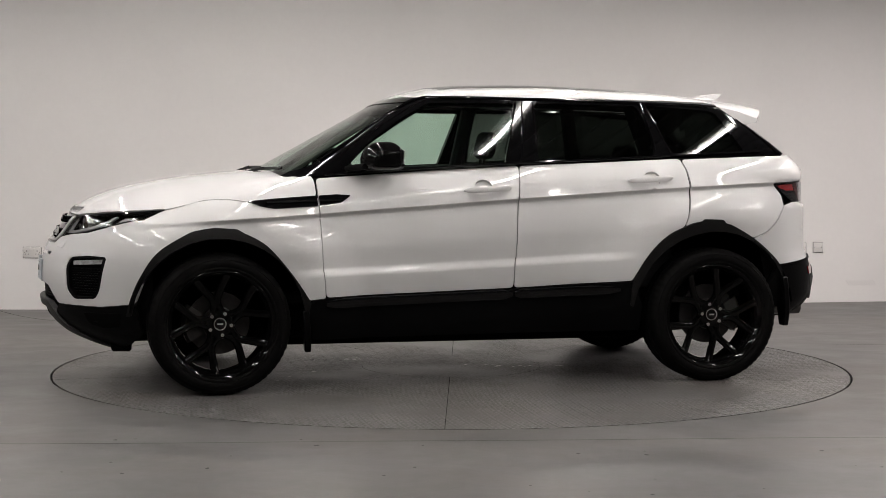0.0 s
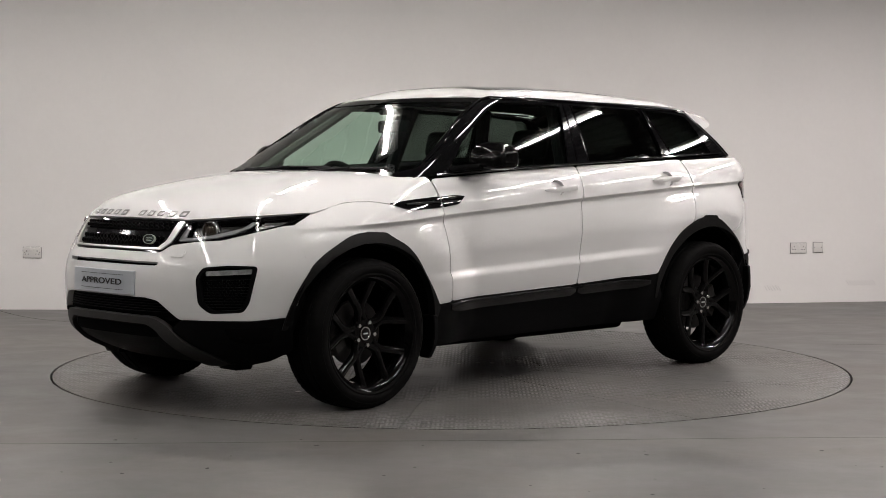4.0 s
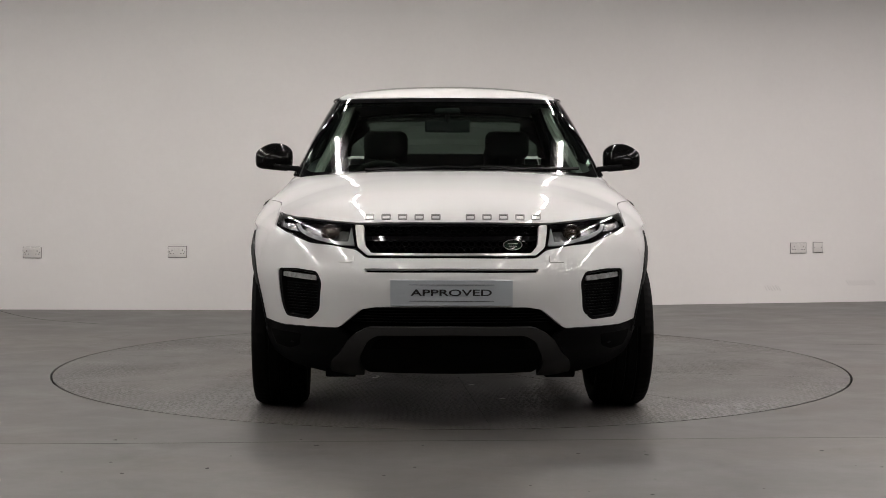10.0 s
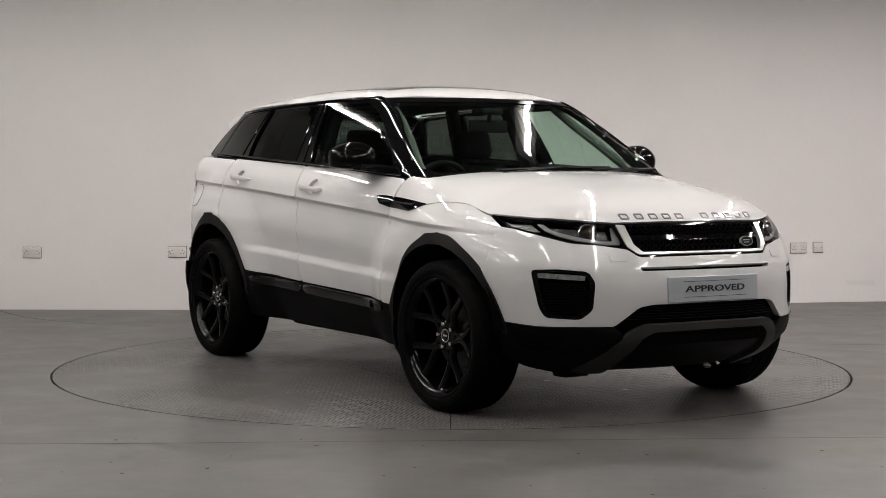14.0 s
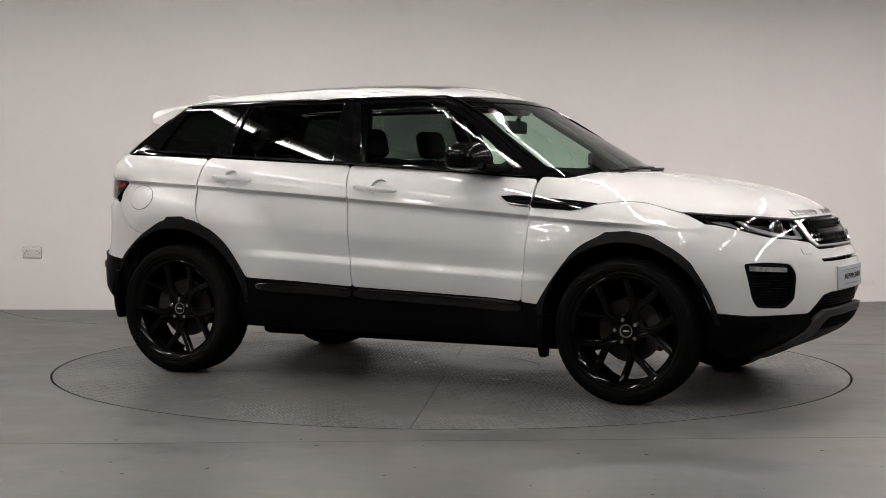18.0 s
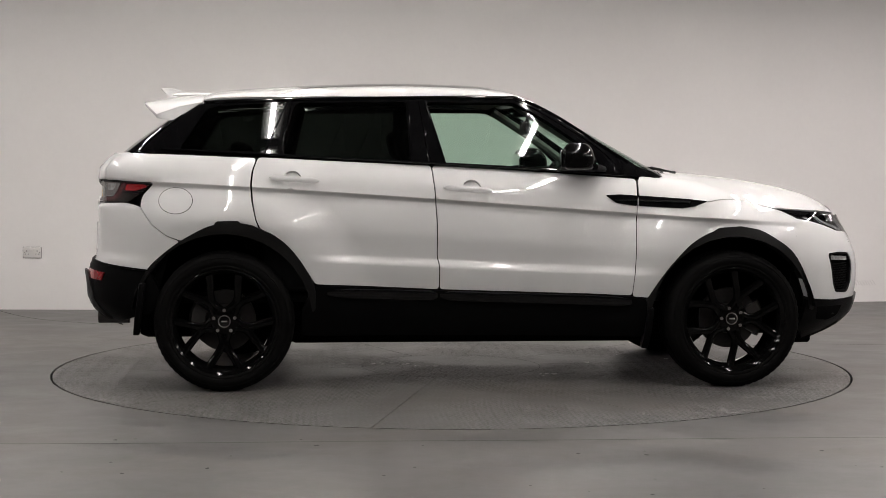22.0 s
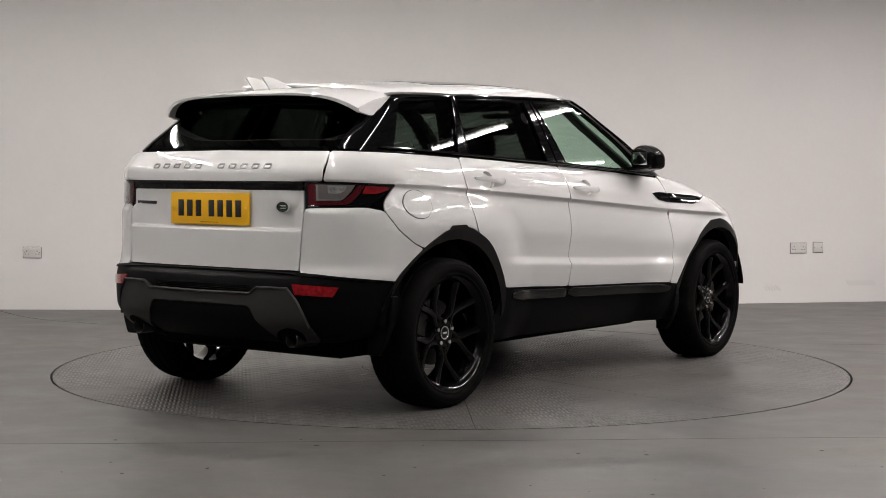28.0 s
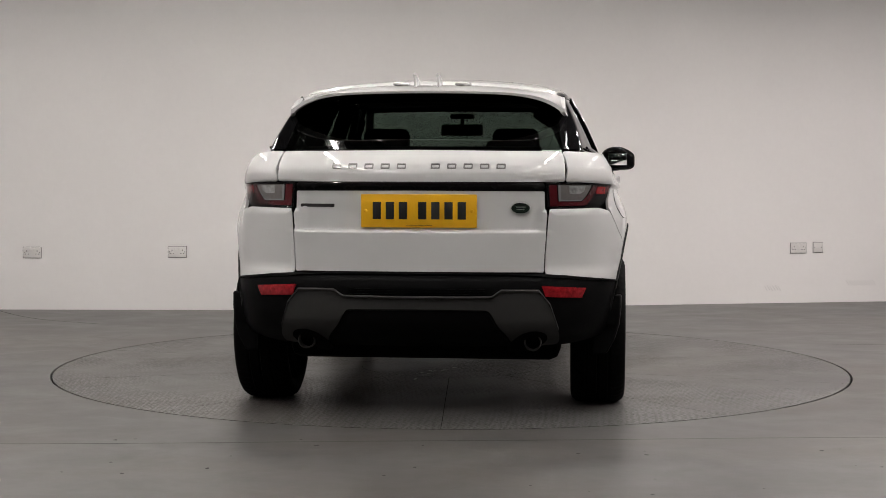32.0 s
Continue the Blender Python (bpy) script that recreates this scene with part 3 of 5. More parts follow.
QUARTER = [(41.2, 1.085), (46, 1.085), (61.1, 1.073), (57.4, 1.0), (57.25, 0.955), (61.25, 0.863), (65.9, 0.801), *spline([(69.7, 0.776), (76.3, 0.838), (83.9, 0.870), (90, 0.86), (92.9, 0.842)]), (92.0, 0.88), (90.7, 0.981), (90.3, 1.068), (90.9, 1.141), (92.4, 1.198), (64.6, 1.216), (43.4, 1.228)]
CORNER = [(36.45, 0.963), (52.3, 0.967), (57.1, 0.951), (61.1, 0.859), (65.7, 0.797), (69.4, 0.772), (64.5, 0.698), (60.8, 0.624), (51.5, 0.639), (39.8, 0.658), (35.05, 0.668)]
HOOD = [(1.125, 0), (1.11, 20), (1.05, 34), (0.94, 42)]
BUMPER = [(0, 0.757), (21.5, 0.754), (24.6, 0.788), (32, 0.806), (39, 0.813), (48, 0.850), (55, 0.877), (60.7, 0.886), (62.2, 0.66), (59.5, 0.55), (57.3, 0.463), (46.8, 0.446), (36.4, 0.447), (28.2, 0.448), (22, 0.533), (18.3, 0.545), (0, 0.547)]
FOG = [(48.8, 0.697), (42.0, 0.702), (34.6, 0.692), (32.8, 0.645), (33.4, 0.52), (36.4, 0.477), (45.0, 0.484), (46.6, 0.528)]
SLOT = [(-21.8, 0.711), (0, 0.714), (21.8, 0.711), (21.2, 0.694), (0, 0.696), (-21.2, 0.694)]
HEAD = [(63.8, 0.937), (49, 0.920), (40.3, 0.913), (27.5, 0.898), (24.7, 0.797), (30, 0.797), (38.5, 0.816), (48, 0.853), (55.5, 0.881)]
GRILLE = [(0, 0.901), (26.8, 0.897), (24.2, 0.80), (21.4, 0.762), (0, 0.760)]
TAIL = [(36.4, 1.083), (45.4, 1.082), (60.8, 1.071), (56.5, 1.008), (52.5, 0.970), (36.6, 0.966)]


def roll_of(mode, a, b):
    """The (x, angle) at which a point of another layout lies for the roll layout."""
    eye, way = rays(mode, np.array([float(a)]), np.array([float(b)]))
    p = meet(lower, eye, way)[0][0]
    return float(p[0]), math.degrees(math.atan2(p[1], p[2] - 0.55))


HOOD = HOOD[:4] + [roll_of("side", a, b) for a, b in ((0.838, 1.085), (0.834, 1.004), (1.04, 0.989), (1.186, 0.976), (1.289, 0.990), (1.405, 0.984), (1.533, 0.950), (1.6, 0.935))]
HOOD += [roll_of("nose", a, b) for a, b in ((63.8, 0.941), (57, 0.933), (49, 0.925), (40.3, 0.918), (34, 0.911), (27.5, 0.904), (22, 0.906), (16, 0.908), (8, 0.909), (0, 0.909))]
for s in (1, -1):
    panel("front_door", DOOR_F, "side", PAINT, car, side=s, holes=[oval(-0.05, 1.048, 0.048, 0.042)], hole_r=0.006, depth=0.024, ridges=True)
    panel("rear_door", DOOR_R, "side", PAINT, car, side=s, holes=[oval(-0.98, 1.092, 0.048, 0.042)], hole_r=0.006, depth=0.024, ridges=True)
    panel("front_wing", FENDER, "side", PAINT, car, side=s, r=0.012, ridges=True)
    panel("rear_wing", QUARTER, "tail", PAINT, car, side=s, ridges=True)
    panel("bumper_corner", CORNER, "tail", PAINT, car, side=s)
panel("bonnet", roll_sym(HOOD), "roll", PAINT, car)
panel("front_bumper", sym(BUMPER), "nose", PAINT, car, holes=[FOG, [(-a, b) for a, b in FOG], SLOT], r=0.015, depth=0.03)
panel("tailgate", sym([(0, 1.232), (43.2, 1.226), (41.2, 1.144), (41.0, 1.087), (0, 1.087)]), "tail", PAINT, car, levels=(1.1, 1.12, 1.14, 1.165, 1.185, 1.205), r=0.006)
panel("tailgate_lower", sym([(0, 1.046), (36.1, 1.044), (36.1, 0.965), (34.8, 0.679), (0, 0.679)]), "tail", PAINT, car, levels=(0.84, 0.852, 0.857, 0.862, 0.867, 0.872, 0.88, 0.9), r=0.006)
panel("tailgate_bar", sym([(0, 1.085), (36.1, 1.083), (36.1, 1.048), (0, 1.05)]), "tail", GLOSS, car, off=0.004)
panel("roof", roll_sym([(0.34, 0), (0.30, 18), (0.235, 31.6), (-0.39, 33.9), (-1.0, 33.8), (-1.3, 33.1), (-1.455, 32.2), (-1.455, 0)]), "roll", PAINT, car, field=upper, grid=0.026)

# black skins behind and below
ARCH_R = [(-1.33 + 0.465 * math.cos(a), 0.358 + 0.465 * math.sin(a)) for a in np.linspace(0, 2 * math.pi, 24, endpoint=False)]
ARCH_F = [(1.33 + 0.448 * math.cos(a), 0.358 + 0.448 * math.sin(a)) for a in np.linspace(0, 2 * math.pi, 24, endpoint=False)]
BACKING = [(-1.75, 1.21), (-1.16, 1.2), (-0.27, 1.155), (0.5, 1.11), (0.83, 1.085), (1.0, 1.0), (1.6, 0.92), (1.78, 0.8), (1.745, 0.4), (1.74, 0.3), (0.92, 0.3), (0.9, 0.27), (-0.9, 0.28), (-0.91, 0.35), (-1.75, 0.4), (-1.85, 0.6)]
for s in (1, -1):
    panel("backing", BACKING, "side", VOID, car, side=s, off=-0.024, depth=0, holes=[ARCH_R, ARCH_F], grid=0.08, h=0.04, whole=True)
    panel("sill", [(-0.868, 0.543), (-0.222, 0.512), (0.79, 0.480), (0.868, 0.466), (0.885, 0.31), (0.861, 0.263), (-0.384, 0.271), (-0.93, 0.279), (-0.93, 0.42)], "side", SATIN, car, side=s)
    f = spline([(0.866, 0.462), (0.934, 0.566), (1.021, 0.678), (1.109, 0.766), (1.215, 0.822)]) + [(1.232, 0.833), (1.246, 0.840), (1.362, 0.848), (1.378, 0.844)] + spline([(1.42, 0.837), (1.489, 0.816), (1.637, 0.723), (1.727, 0.591), (1.776, 0.467), (1.79, 0.40)])
    f += [(1.33 + 0.437 * math.cos(a), 0.358 + 0.437 * math.sin(a)) for a in np.linspace(0.1, math.pi + 0.1, 15)]
    panel("wheel_arch_trim", f, "side", ARCH, car, side=s, off=0.007, depth=0.05, r=0.02)
    f = spline([(-1.79, 0.5), (-1.723, 0.622), (-1.65, 0.698), (-1.547, 0.776), (-1.431, 0.840), (-1.378, 0.858)]) + [(-1.365, 0.876), (-1.255, 0.879), (-1.24, 0.866)] + spline([(-1.198, 0.856), (-1.053, 0.792), (-0.951, 0.69), (-0.868, 0.545), (-0.86, 0.42)])
    f += [(-1.33 + 0.455 * math.cos(a), 0.358 + 0.455 * math.sin(a)) for a in np.linspace(0.1, math.pi - 0.25, 15)]
    panel("wheel_arch_trim", f, "side", ARCH, car, side=s, off=0.007, depth=0.05, r=0.02)
panel("nose_backing", sym([(0, 0.93), (40, 0.93), (62, 0.9), (62, 0.5), (57, 0.25), (0, 0.22)]), "nose", VOID, car, off=-0.06, depth=0, grid=0.06, h=0.04)
panel("tail_backing", sym([(0, 1.2), (40, 1.2), (60, 1.1), (66, 0.7), (60, 0.4), (0, 0.33)]), "tail", VOID, car, off=-0.04, depth=0, grid=0.06, h=0.04)
panel("rear_bumper", sym([(0, 0.661), (25.5, 0.661), (39.8, 0.652), (51.5, 0.633), (60.6, 0.618), (63, 0.5), (60, 0.4), (45, 0.34), (30, 0.33), (0, 0.33)]), "tail", SATIN, car, depth=0.03)
for s in (1, -1):
    panel("lower_bumper", [(57.4, 0.459), (46.8, 0.442), (28.4, 0.444), (25.5, 0.40), (30, 0.33), (41, 0.2), (51.7, 0.245), (58, 0.30)], "nose", SATIN, car, side=s, depth=0.03)
panel("front_skid", sym([(0, 0.459), (20.5, 0.455), (24.4, 0.42), (28.5, 0.345), (41.5, 0.206), (29, 0.215), (22.6, 0.349), (20.8, 0.395), (18, 0.422), (0, 0.426)]), "nose", GREY, car, off=0.008, depth=0.03)
panel("rear_skid", sym([(0, 0.567), (20.8, 0.57), (23, 0.598), (32, 0.597), (34.9, 0.536), (37.8, 0.43), (41.0, 0.354), (30, 0.338), (22.5, 0.444), (20.1, 0.51), (0, 0.512)]), "tail", GREY, car, off=0.012, depth=0.03)

line = np.array([(-38.0, 0.43), (-35.2, 0.535), (-32.4, 0.596), (-23.2, 0.597), (-20.9, 0.569), (-10, 0.567), (0, 0.566), (10, 0.567), (20.9, 0.569), (23.2, 0.597), (32.4, 0.596), (35.2, 0.535), (38.0, 0.43)])
eye, way = rays("tail", line[:, 0], line[:, 1])
line, _ = meet(lower, eye, way)
line = line + normals(lower, line) * 0.016
bm = bmesh.new()
loft(bm, [[Vector(p) + Vector((0.008 * math.cos(q), 0, 0.006 * math.sin(q))) for q in np.linspace(0, 2 * math.pi, 8, endpoint=False)] for p in line])
part("skid_edge", bm, GREY, car, "grey chamfered edge of the skid plate")

# windows
W_R = [(-1.565, 1.246), (-1.43, 1.452), (-1.39, 1.47), (-1.01, 1.497), (-1.128, 1.232)]
W_RD = [(-1.02, 1.214), (-1.024, 1.289), (-0.972, 1.471), (-0.946, 1.493), (-0.382, 1.499), (-0.367, 1.18)]
W_FD = [(-0.274, 1.499), (0.193, 1.5), (0.363, 1.408), (0.539, 1.282), (0.68, 1.145), (-0.178, 1.17)]
DLO = [(-1.83, 1.232), (-1.62, 1.42), (-1.52, 1.478), (-1.291, 1.498), (-1.0, 1.51), (-0.388, 1.527), (0.233, 1.526), (0.398, 1.453), (0.516, 1.379), (0.661, 1.279), (0.8, 1.19), (0.93, 1.1), (0.8, 1.106), (0.206, 1.146), (-0.68, 1.188), (-1.16, 1.214)]
for s in (1, -1):
    panel("window_surround", DLO, "side", GLOSS, car, field=upper, side=s, holes=[W_R, W_RD, W_FD], depth=0.025, off=-0.002, grid=0.012, h=0.009)
    panel("quarter_window", W_R, "side", TINT, car, field=upper, side=s, off=-0.004, depth=0)
    panel("rear_door_window", W_RD, "side", TINT, car, field=upper, side=s, off=-0.004, depth=0)
    panel("front_door_window", W_FD, "side", SCREEN, car, field=upper, side=s, off=-0.004, depth=0)
WS = [(0, 1.512), (0.585, 1.503), (0.685, 1.3), (0.752, 1.15), (0.70, 1.125), (0, 1.15)]
panel("screen_surround", sym([(0, 1.535), (0.615, 1.527), (0.715, 1.30), (0.80, 1.12), (0.79, 1.09), (0, 1.12)]), "front", GLOSS, car, field=upper, holes=[sym(WS)], depth=0.025, off=0.001, grid=0.018, h=0.011)
panel("windscreen", sym(WS), "front", SCREEN, car, field=upper, off=-0.003, depth=0)
panel("rear_screen", sym([(0, 1.237), (0.648, 1.233), (0.605, 1.45), (0.57, 1.5), (0, 1.51)]), "rear", TINT, car, field=upper, depth=0)

bm = bmesh.new()
box(bm, (-1.8, -0.64, 0.25), (1.9, 0.64, 0.5), 0.05)
# unseen lower block, added to stop far-side light under the car
box(bm, (-1.0, -0.55, 0.205), (1.05, 0.55, 0.32), 0.03)
part("underbody", bm, VOID, car)


# ---- wheels ----
def wheel_meshes():
    """The meshes that the four wheels share; the outer face looks along +y."""
    made = {}

    def keep(name, bm, mat, angle=35):
        ob = part(name, bm, mat, None, angle=angle)
        made[name] = ob.data
        bpy.data.objects.remove(ob)

    bm = bmesh.new()
    prof = [(0.268, -0.112), (0.285, -0.126), (0.318, -0.131), (0.342, -0.122), (0.357, -0.1), (0.3615, -0.062), (0.357, -0.058), (0.357, -0.05), (0.362, -0.046), (0.3625, -0.006), (0.357, -0.003), (0.357, 0.003), (0.3625, 0.006),
            (0.362, 0.046), (0.357, 0.05), (0.357, 0.058), (0.3615, 0.062), (0.357, 0.1), (0.342, 0.122), (0.33, 0.128), (0.328, 0.1265), (0.318, 0.131), (0.296, 0.1275), (0.293, 0.125), (0.285, 0.126), (0.268, 0.112)]
    rings = lathe(bm, prof, 180)
    for k, ring in enumerate(rings):
        if k % 3 == 0:
            for v in ring:
                r = math.hypot(v.co.x, v.co.z)
                if r > 0.338 and abs(v.co.y) > 0.06:
                    v.co.x *= (r - 0.003) / r
                    v.co.z *= (r - 0.003) / r
    keep("tyre", bm, RUBBER)
    bm = bmesh.new()
    lathe(bm, [(0.255, -0.115), (0.245, -0.06), (0.238, 0.02), (0.243, 0.075), (0.252, 0.098), (0.264, 0.112), (0.273, 0.119), (0.278, 0.117), (0.279, 0.108), (0.27, 0.09), (0.262, 0.06), (0.262, -0.1)], 96)
    keep("rim", bm, ALLOY)
    bm = bmesh.new()
    fork = curve([(0.04, 0.013), (0.065, 0.0185), (0.082, 0.034), (0.1, 0.052), (0.122, 0.064), (0.15, 0.0695), (0.2, 0.0715), (0.26, 0.076)])
    for e in (-1, 1):
        rows = []
        for j in range(19):
            u = j / 18
            r = 0.05 + u * 0.206
            away = e * float(fork(r))
            w = 0.0185 + 0.004 * u ** 3
            f = 0.068 + 0.032 * u ** 2.2
            d = 0.034 - 0.008 * u
            rise = math.sqrt(r * r - away * away)
            ring = []
            for t, y in ((-w, f - 0.014), (-w * 0.72, f - 0.004), (-w * 0.2, f), (w * 0.2, f), (w * 0.72, f - 0.004), (w, f - 0.014), (w * 0.8, f - d), (-w * 0.8, f - d)):
                ring.append((away + t, y, rise - 1.0 * t * (away / r)))
            rows.append(ring)
        loft(bm, rows)
    keep("spoke", bm, ALLOY)
    bm = bmesh.new()
    lathe(bm, [(0.0005, 0.03), (0.062, 0.03), (0.075, 0.045), (0.074, 0.06), (0.066, 0.067), (0.04, 0.068), (0.036, 0.064), (0.0005, 0.064)], 40)
    keep("hub", bm, ALLOY)
    bm = bmesh.new()
    lathe(bm, [(0.0005, 0.0705), (0.026, 0.0705), (0.028, 0.072), (0.0325, 0.072), (0.0335, 0.068), (0.0335, 0.06)], 40)
    keep("cap_ring", bm, CHROME)
    bm = bmesh.new()
    lathe(bm, [(0.0005, 0.0725), (0.024, 0.0725), (0.026, 0.0715)], 32)
    keep("centre_cap", bm, GLOSS)
    bm = bmesh.new()
    box(bm, (-0.015, 0.0728, -0.004), (0.015, 0.0736, 0.004), 0.0015)
    keep("cap_emblem", bm, SILVER)
    bm = bmesh.new()
    lathe(bm, [(0.0005, 0.078), (0.009, 0.078), (0.0115, 0.074), (0.0115, 0.055)], 12)
    keep("wheel_nut", bm, CHROME)
    bm = bmesh.new()
    lathe(bm, [(0.05, 0.0), (0.16, 0.0), (0.16, -0.012), (0.16, -0.02), (0.05, -0.02)], 48)
    lathe(bm, [(0.0005, 0.02), (0.08, 0.02), (0.085, -0.002)], 32)
    keep("brake_disc", bm, BRAKE)
    bm = bmesh.new()
    rows = []
    for j in range(9):
        a = radians(-32 + 8 * j)
        c, s = math.cos(a), math.sin(a)
        rows.append([(r * c, y, r * s) for r, y in ((0.1, -0.05), (0.1, 0.03), (0.17, 0.035), (0.185, 0.02), (0.185, -0.05))])
    loft(bm, rows)
    keep("brake_caliper", bm, BRAKE)
    return made


MESH = wheel_meshes()
for x, spins, steer in ((WB, (7.0, 70.0), 2.5), (-WB, (40.0, 54.0), 0.0)):
    for s, spin in zip((1, -1), spins):
        wheel = put("wheel", None, car, "gloss black split-spoke alloy wheel with a low tyre")
        wheel.matrix_basis = pose(x, 0.815 * s, HUB, 0, 0, (0 if s > 0 else 180) + steer)
        put("tyre", MESH["tyre"], wheel, "black rubber tyre")
        put("rim", MESH["rim"], wheel)
        put("hub", MESH["hub"], wheel)
        put("centre_cap", MESH["centre_cap"], wheel)
        put("cap_ring", MESH["cap_ring"], wheel, "bright metal ring")
        put("cap_emblem", MESH["cap_emblem"], wheel)
        put("brake_disc", MESH["brake_disc"], wheel, "dull iron brake disc")
        put("brake_caliper", MESH["brake_caliper"], wheel).rotation_euler = (0, radians(0 if x * s > 0 else 180), 0)
        for k in range(5):
            a = radians(72 * k + (spin - 90 if s > 0 else 90 - spin))
            put("spoke", MESH["spoke"], wheel).rotation_euler = (0, -a - radians(36), 0)
            b = a + math.pi / 2 + radians(36)
            put("wheel_nut", MESH["wheel_nut"], wheel, "bright wheel nut").location = (0.057 * math.cos(b), 0, 0.057 * math.sin(b))

# wheel housings
for x, r in ((WB, 0.455), (-WB, 0.472)):
    for s in (1, -1):
        bm = bmesh.new()
        rows = []
        for k in range(25):
            a = radians(8 + 164 * k / 24)
            c, d = math.cos(a), math.sin(a)
            rows.append([(x + r * c, s * y, HUB + r * d) for y in (0.50, 0.9)])
        loft(bm, rows, closed=False)
        n = [bm.verts.new((x + r * math.cos(radians(8 + 164 * k / 24)), s * 0.5, HUB + r * math.sin(radians(8 + 164 * k / 24)))) for k in range(25)]
        bm.faces.new(n)
        part("wheel_housing", bm, VOID, car)


# ---- outside fittings ----
def rod(bm, a, b, r, n=10, r2=None):
    a, b = Vector(a), Vector(b)
    q = (b - a).to_track_quat("Z", "Y").to_matrix()
    loft(bm, [[a + q @ Vector((r * math.cos(2 * math.pi * k / n), r * math.sin(2 * math.pi * k / n), 0)) for k in range(n)],
              [b + q @ Vector(((r2 or r) * math.cos(2 * math.pi * k / n), (r2 or r) * math.sin(2 * math.pi * k / n), 0)) for k in range(n)]])


def surface(field, mode, a, b):
    """One point of the body and its normal."""
    eye, way = rays(mode, np.array([float(a)]), np.array([float(b)]))
    p, _ = meet(field, eye, way)
    return Vector(p[0]), Vector(normals(field, p)[0])


def bead(name, pts, r, mat, side, field=upper, mode="side", off=0.006):
    """A thin rounded moulding laid along a line of the body."""
    line = np.array(spline(pts, 6) if len(pts) > 2 else [tuple(np.array(pts[0]) + (np.array(pts[1]) - np.array(pts[0])) * k / 8) for k in range(9)])
    eye, way = rays(mode, line[:, 0], line[:, 1])
    p, _ = meet(field, eye, way)
    n = normals(field, p)
    p = p + n * off
    t = np.gradient(p, axis=0)
    b = np.cross(t, n)
    b = b / np.linalg.norm(b, axis=1)[:, None]
    bm = bmesh.new()
    loft(bm, [[Vector((q + r * (math.cos(a) * u + math.sin(a) * v)) * [1, side, 1]) for a in np.linspace(0, 2 * math.pi, 8, endpoint=False)] for q, u, v in zip(p, n, b)])
    return part(name, bm, mat, car)


VENT_D = [(0.655, 1.008), (0.731, 1.012), (0.822, 1.006), (0.818, 0.953), (0.708, 0.969)]
VENT_W = [(0.831, 1.006), (1.069, 0.989), (1.192, 0.976), (1.121, 0.953), (1.053, 0.941), (0.827, 0.953)]
for s in (1, -1):
    for q, fin in ((VENT_D, [(0.70, 0.985), (0.82, 0.984), (0.82, 0.976), (0.72, 0.979)]), (VENT_W, [(0.83, 0.984), (1.1, 0.972), (1.09, 0.965), (0.83, 0.976)])):
        v = panel("wing_vent", q, "side", GLOSS, car, side=s, off=0.005, depth=0.01, h=0.012, grid=0.02, r=0.008, label="gloss black wing vent")
        panel("vent_fin", fin, "side", SATIN, v, side=s, off=0.011, depth=0.007, h=0.012, r=0.002)
    for hx, hz in ((-0.07, 1.04), (-0.97, 1.092)):
        # grip and its shell
        tilt = -0.066
        bm = bmesh.new()
        rows = []
        for k in range(17):
            u = -1 + k / 8
            x = hx + 0.128 * u
            z = hz + tilt * (x - hx)
            end = max(0.05, 1 - abs(u) ** 6)
            p, _ = surface(lower, "side", x, z)
            y = p.y + 0.008 + 0.028 * (1 - abs(u) ** 4)
            h = 0.0155 * end ** 0.5
            rows.append([(x, s * (y - 0.011), z - h * 0.8), (x, s * (y - 0.003), z - h), (x, s * y, z - h * 0.4), (x, s * y, z + h * 0.5), (x, s * (y - 0.004), z + h), (x, s * (y - 0.011), z + h * 0.8)])
        loft(bm, rows)
        part("door_handle", bm, PAINT, car, "white body-coloured door handle")
        panel("handle_recess", oval(hx + (0.02 if hx > -0.5 else -0.01), hz + (0.008 if hx > -0.5 else 0.0), 0.05, 0.044), "side", PAINT, car, side=s, off=-0.02, depth=0, h=0.012, grid=0.02)
    # rounded gloss mouldings along the sill, split at the door joint
    for x0, x1 in ((-0.8, -0.226), (-0.214, 0.79)):
        bm = bmesh.new()
        rows = []
        for x in np.linspace(x0, x1, 20):
            end = min(1.0, (x - x0) / (0.14 if x0 < -0.5 else 0.03) + 0.2, (x1 - x) / (0.03 if x0 < -0.5 else 0.1) + 0.25)
            z = 0.486 - 0.0325 * (x + 0.22)
            p, _ = surface(lower, "side", x, z)
            y = p.y + 0.004
            h, d = 0.026 * end ** 0.5, 0.017 * end
            rows.append([(x, s * (y - 0.02), z + h), (x, s * (y + d * 0.45), z + h), (x, s * (y + d * 0.9), z + h * 0.8), (x, s * (y + d), z + h * 0.4), (x, s * (y + d * 0.86), z - h * 0.1), (x, s * (y + d * 0.8), z - h * 0.3), (x, s * (y + d * 0.85), z - h * 0.5), (x, s * (y + d * 0.45), z - h), (x, s * (y - 0.02), z - h)])
        loft(bm, rows)
        part("sill_strip", bm, GLOSS, car, "gloss black sill strip")
    # pillars between the panes
    panel("pillar_trim", [(-0.372, 1.502), (-0.318, 1.505), (-0.272, 1.172), (-0.36, 1.178)], "side", GLOSS, car, field=upper, side=s, off=0.005, depth=0.008, r=0.006, h=0.015)
    panel("pillar_trim", [(-0.308, 1.505), (-0.282, 1.506), (-0.185, 1.168), (-0.262, 1.171)], "side", GLOSS, car, field=upper, side=s, off=0.005, depth=0.008, r=0.006, h=0.015)
    panel("pillar_trim", [(-1.0, 1.503), (-0.985, 1.503), (-1.035, 1.29), (-1.03, 1.212), (-1.12, 1.216)], "side", GLOSS, car, field=upper, side=s, off=0.005, depth=0.008, r=0.006, h=0.015)
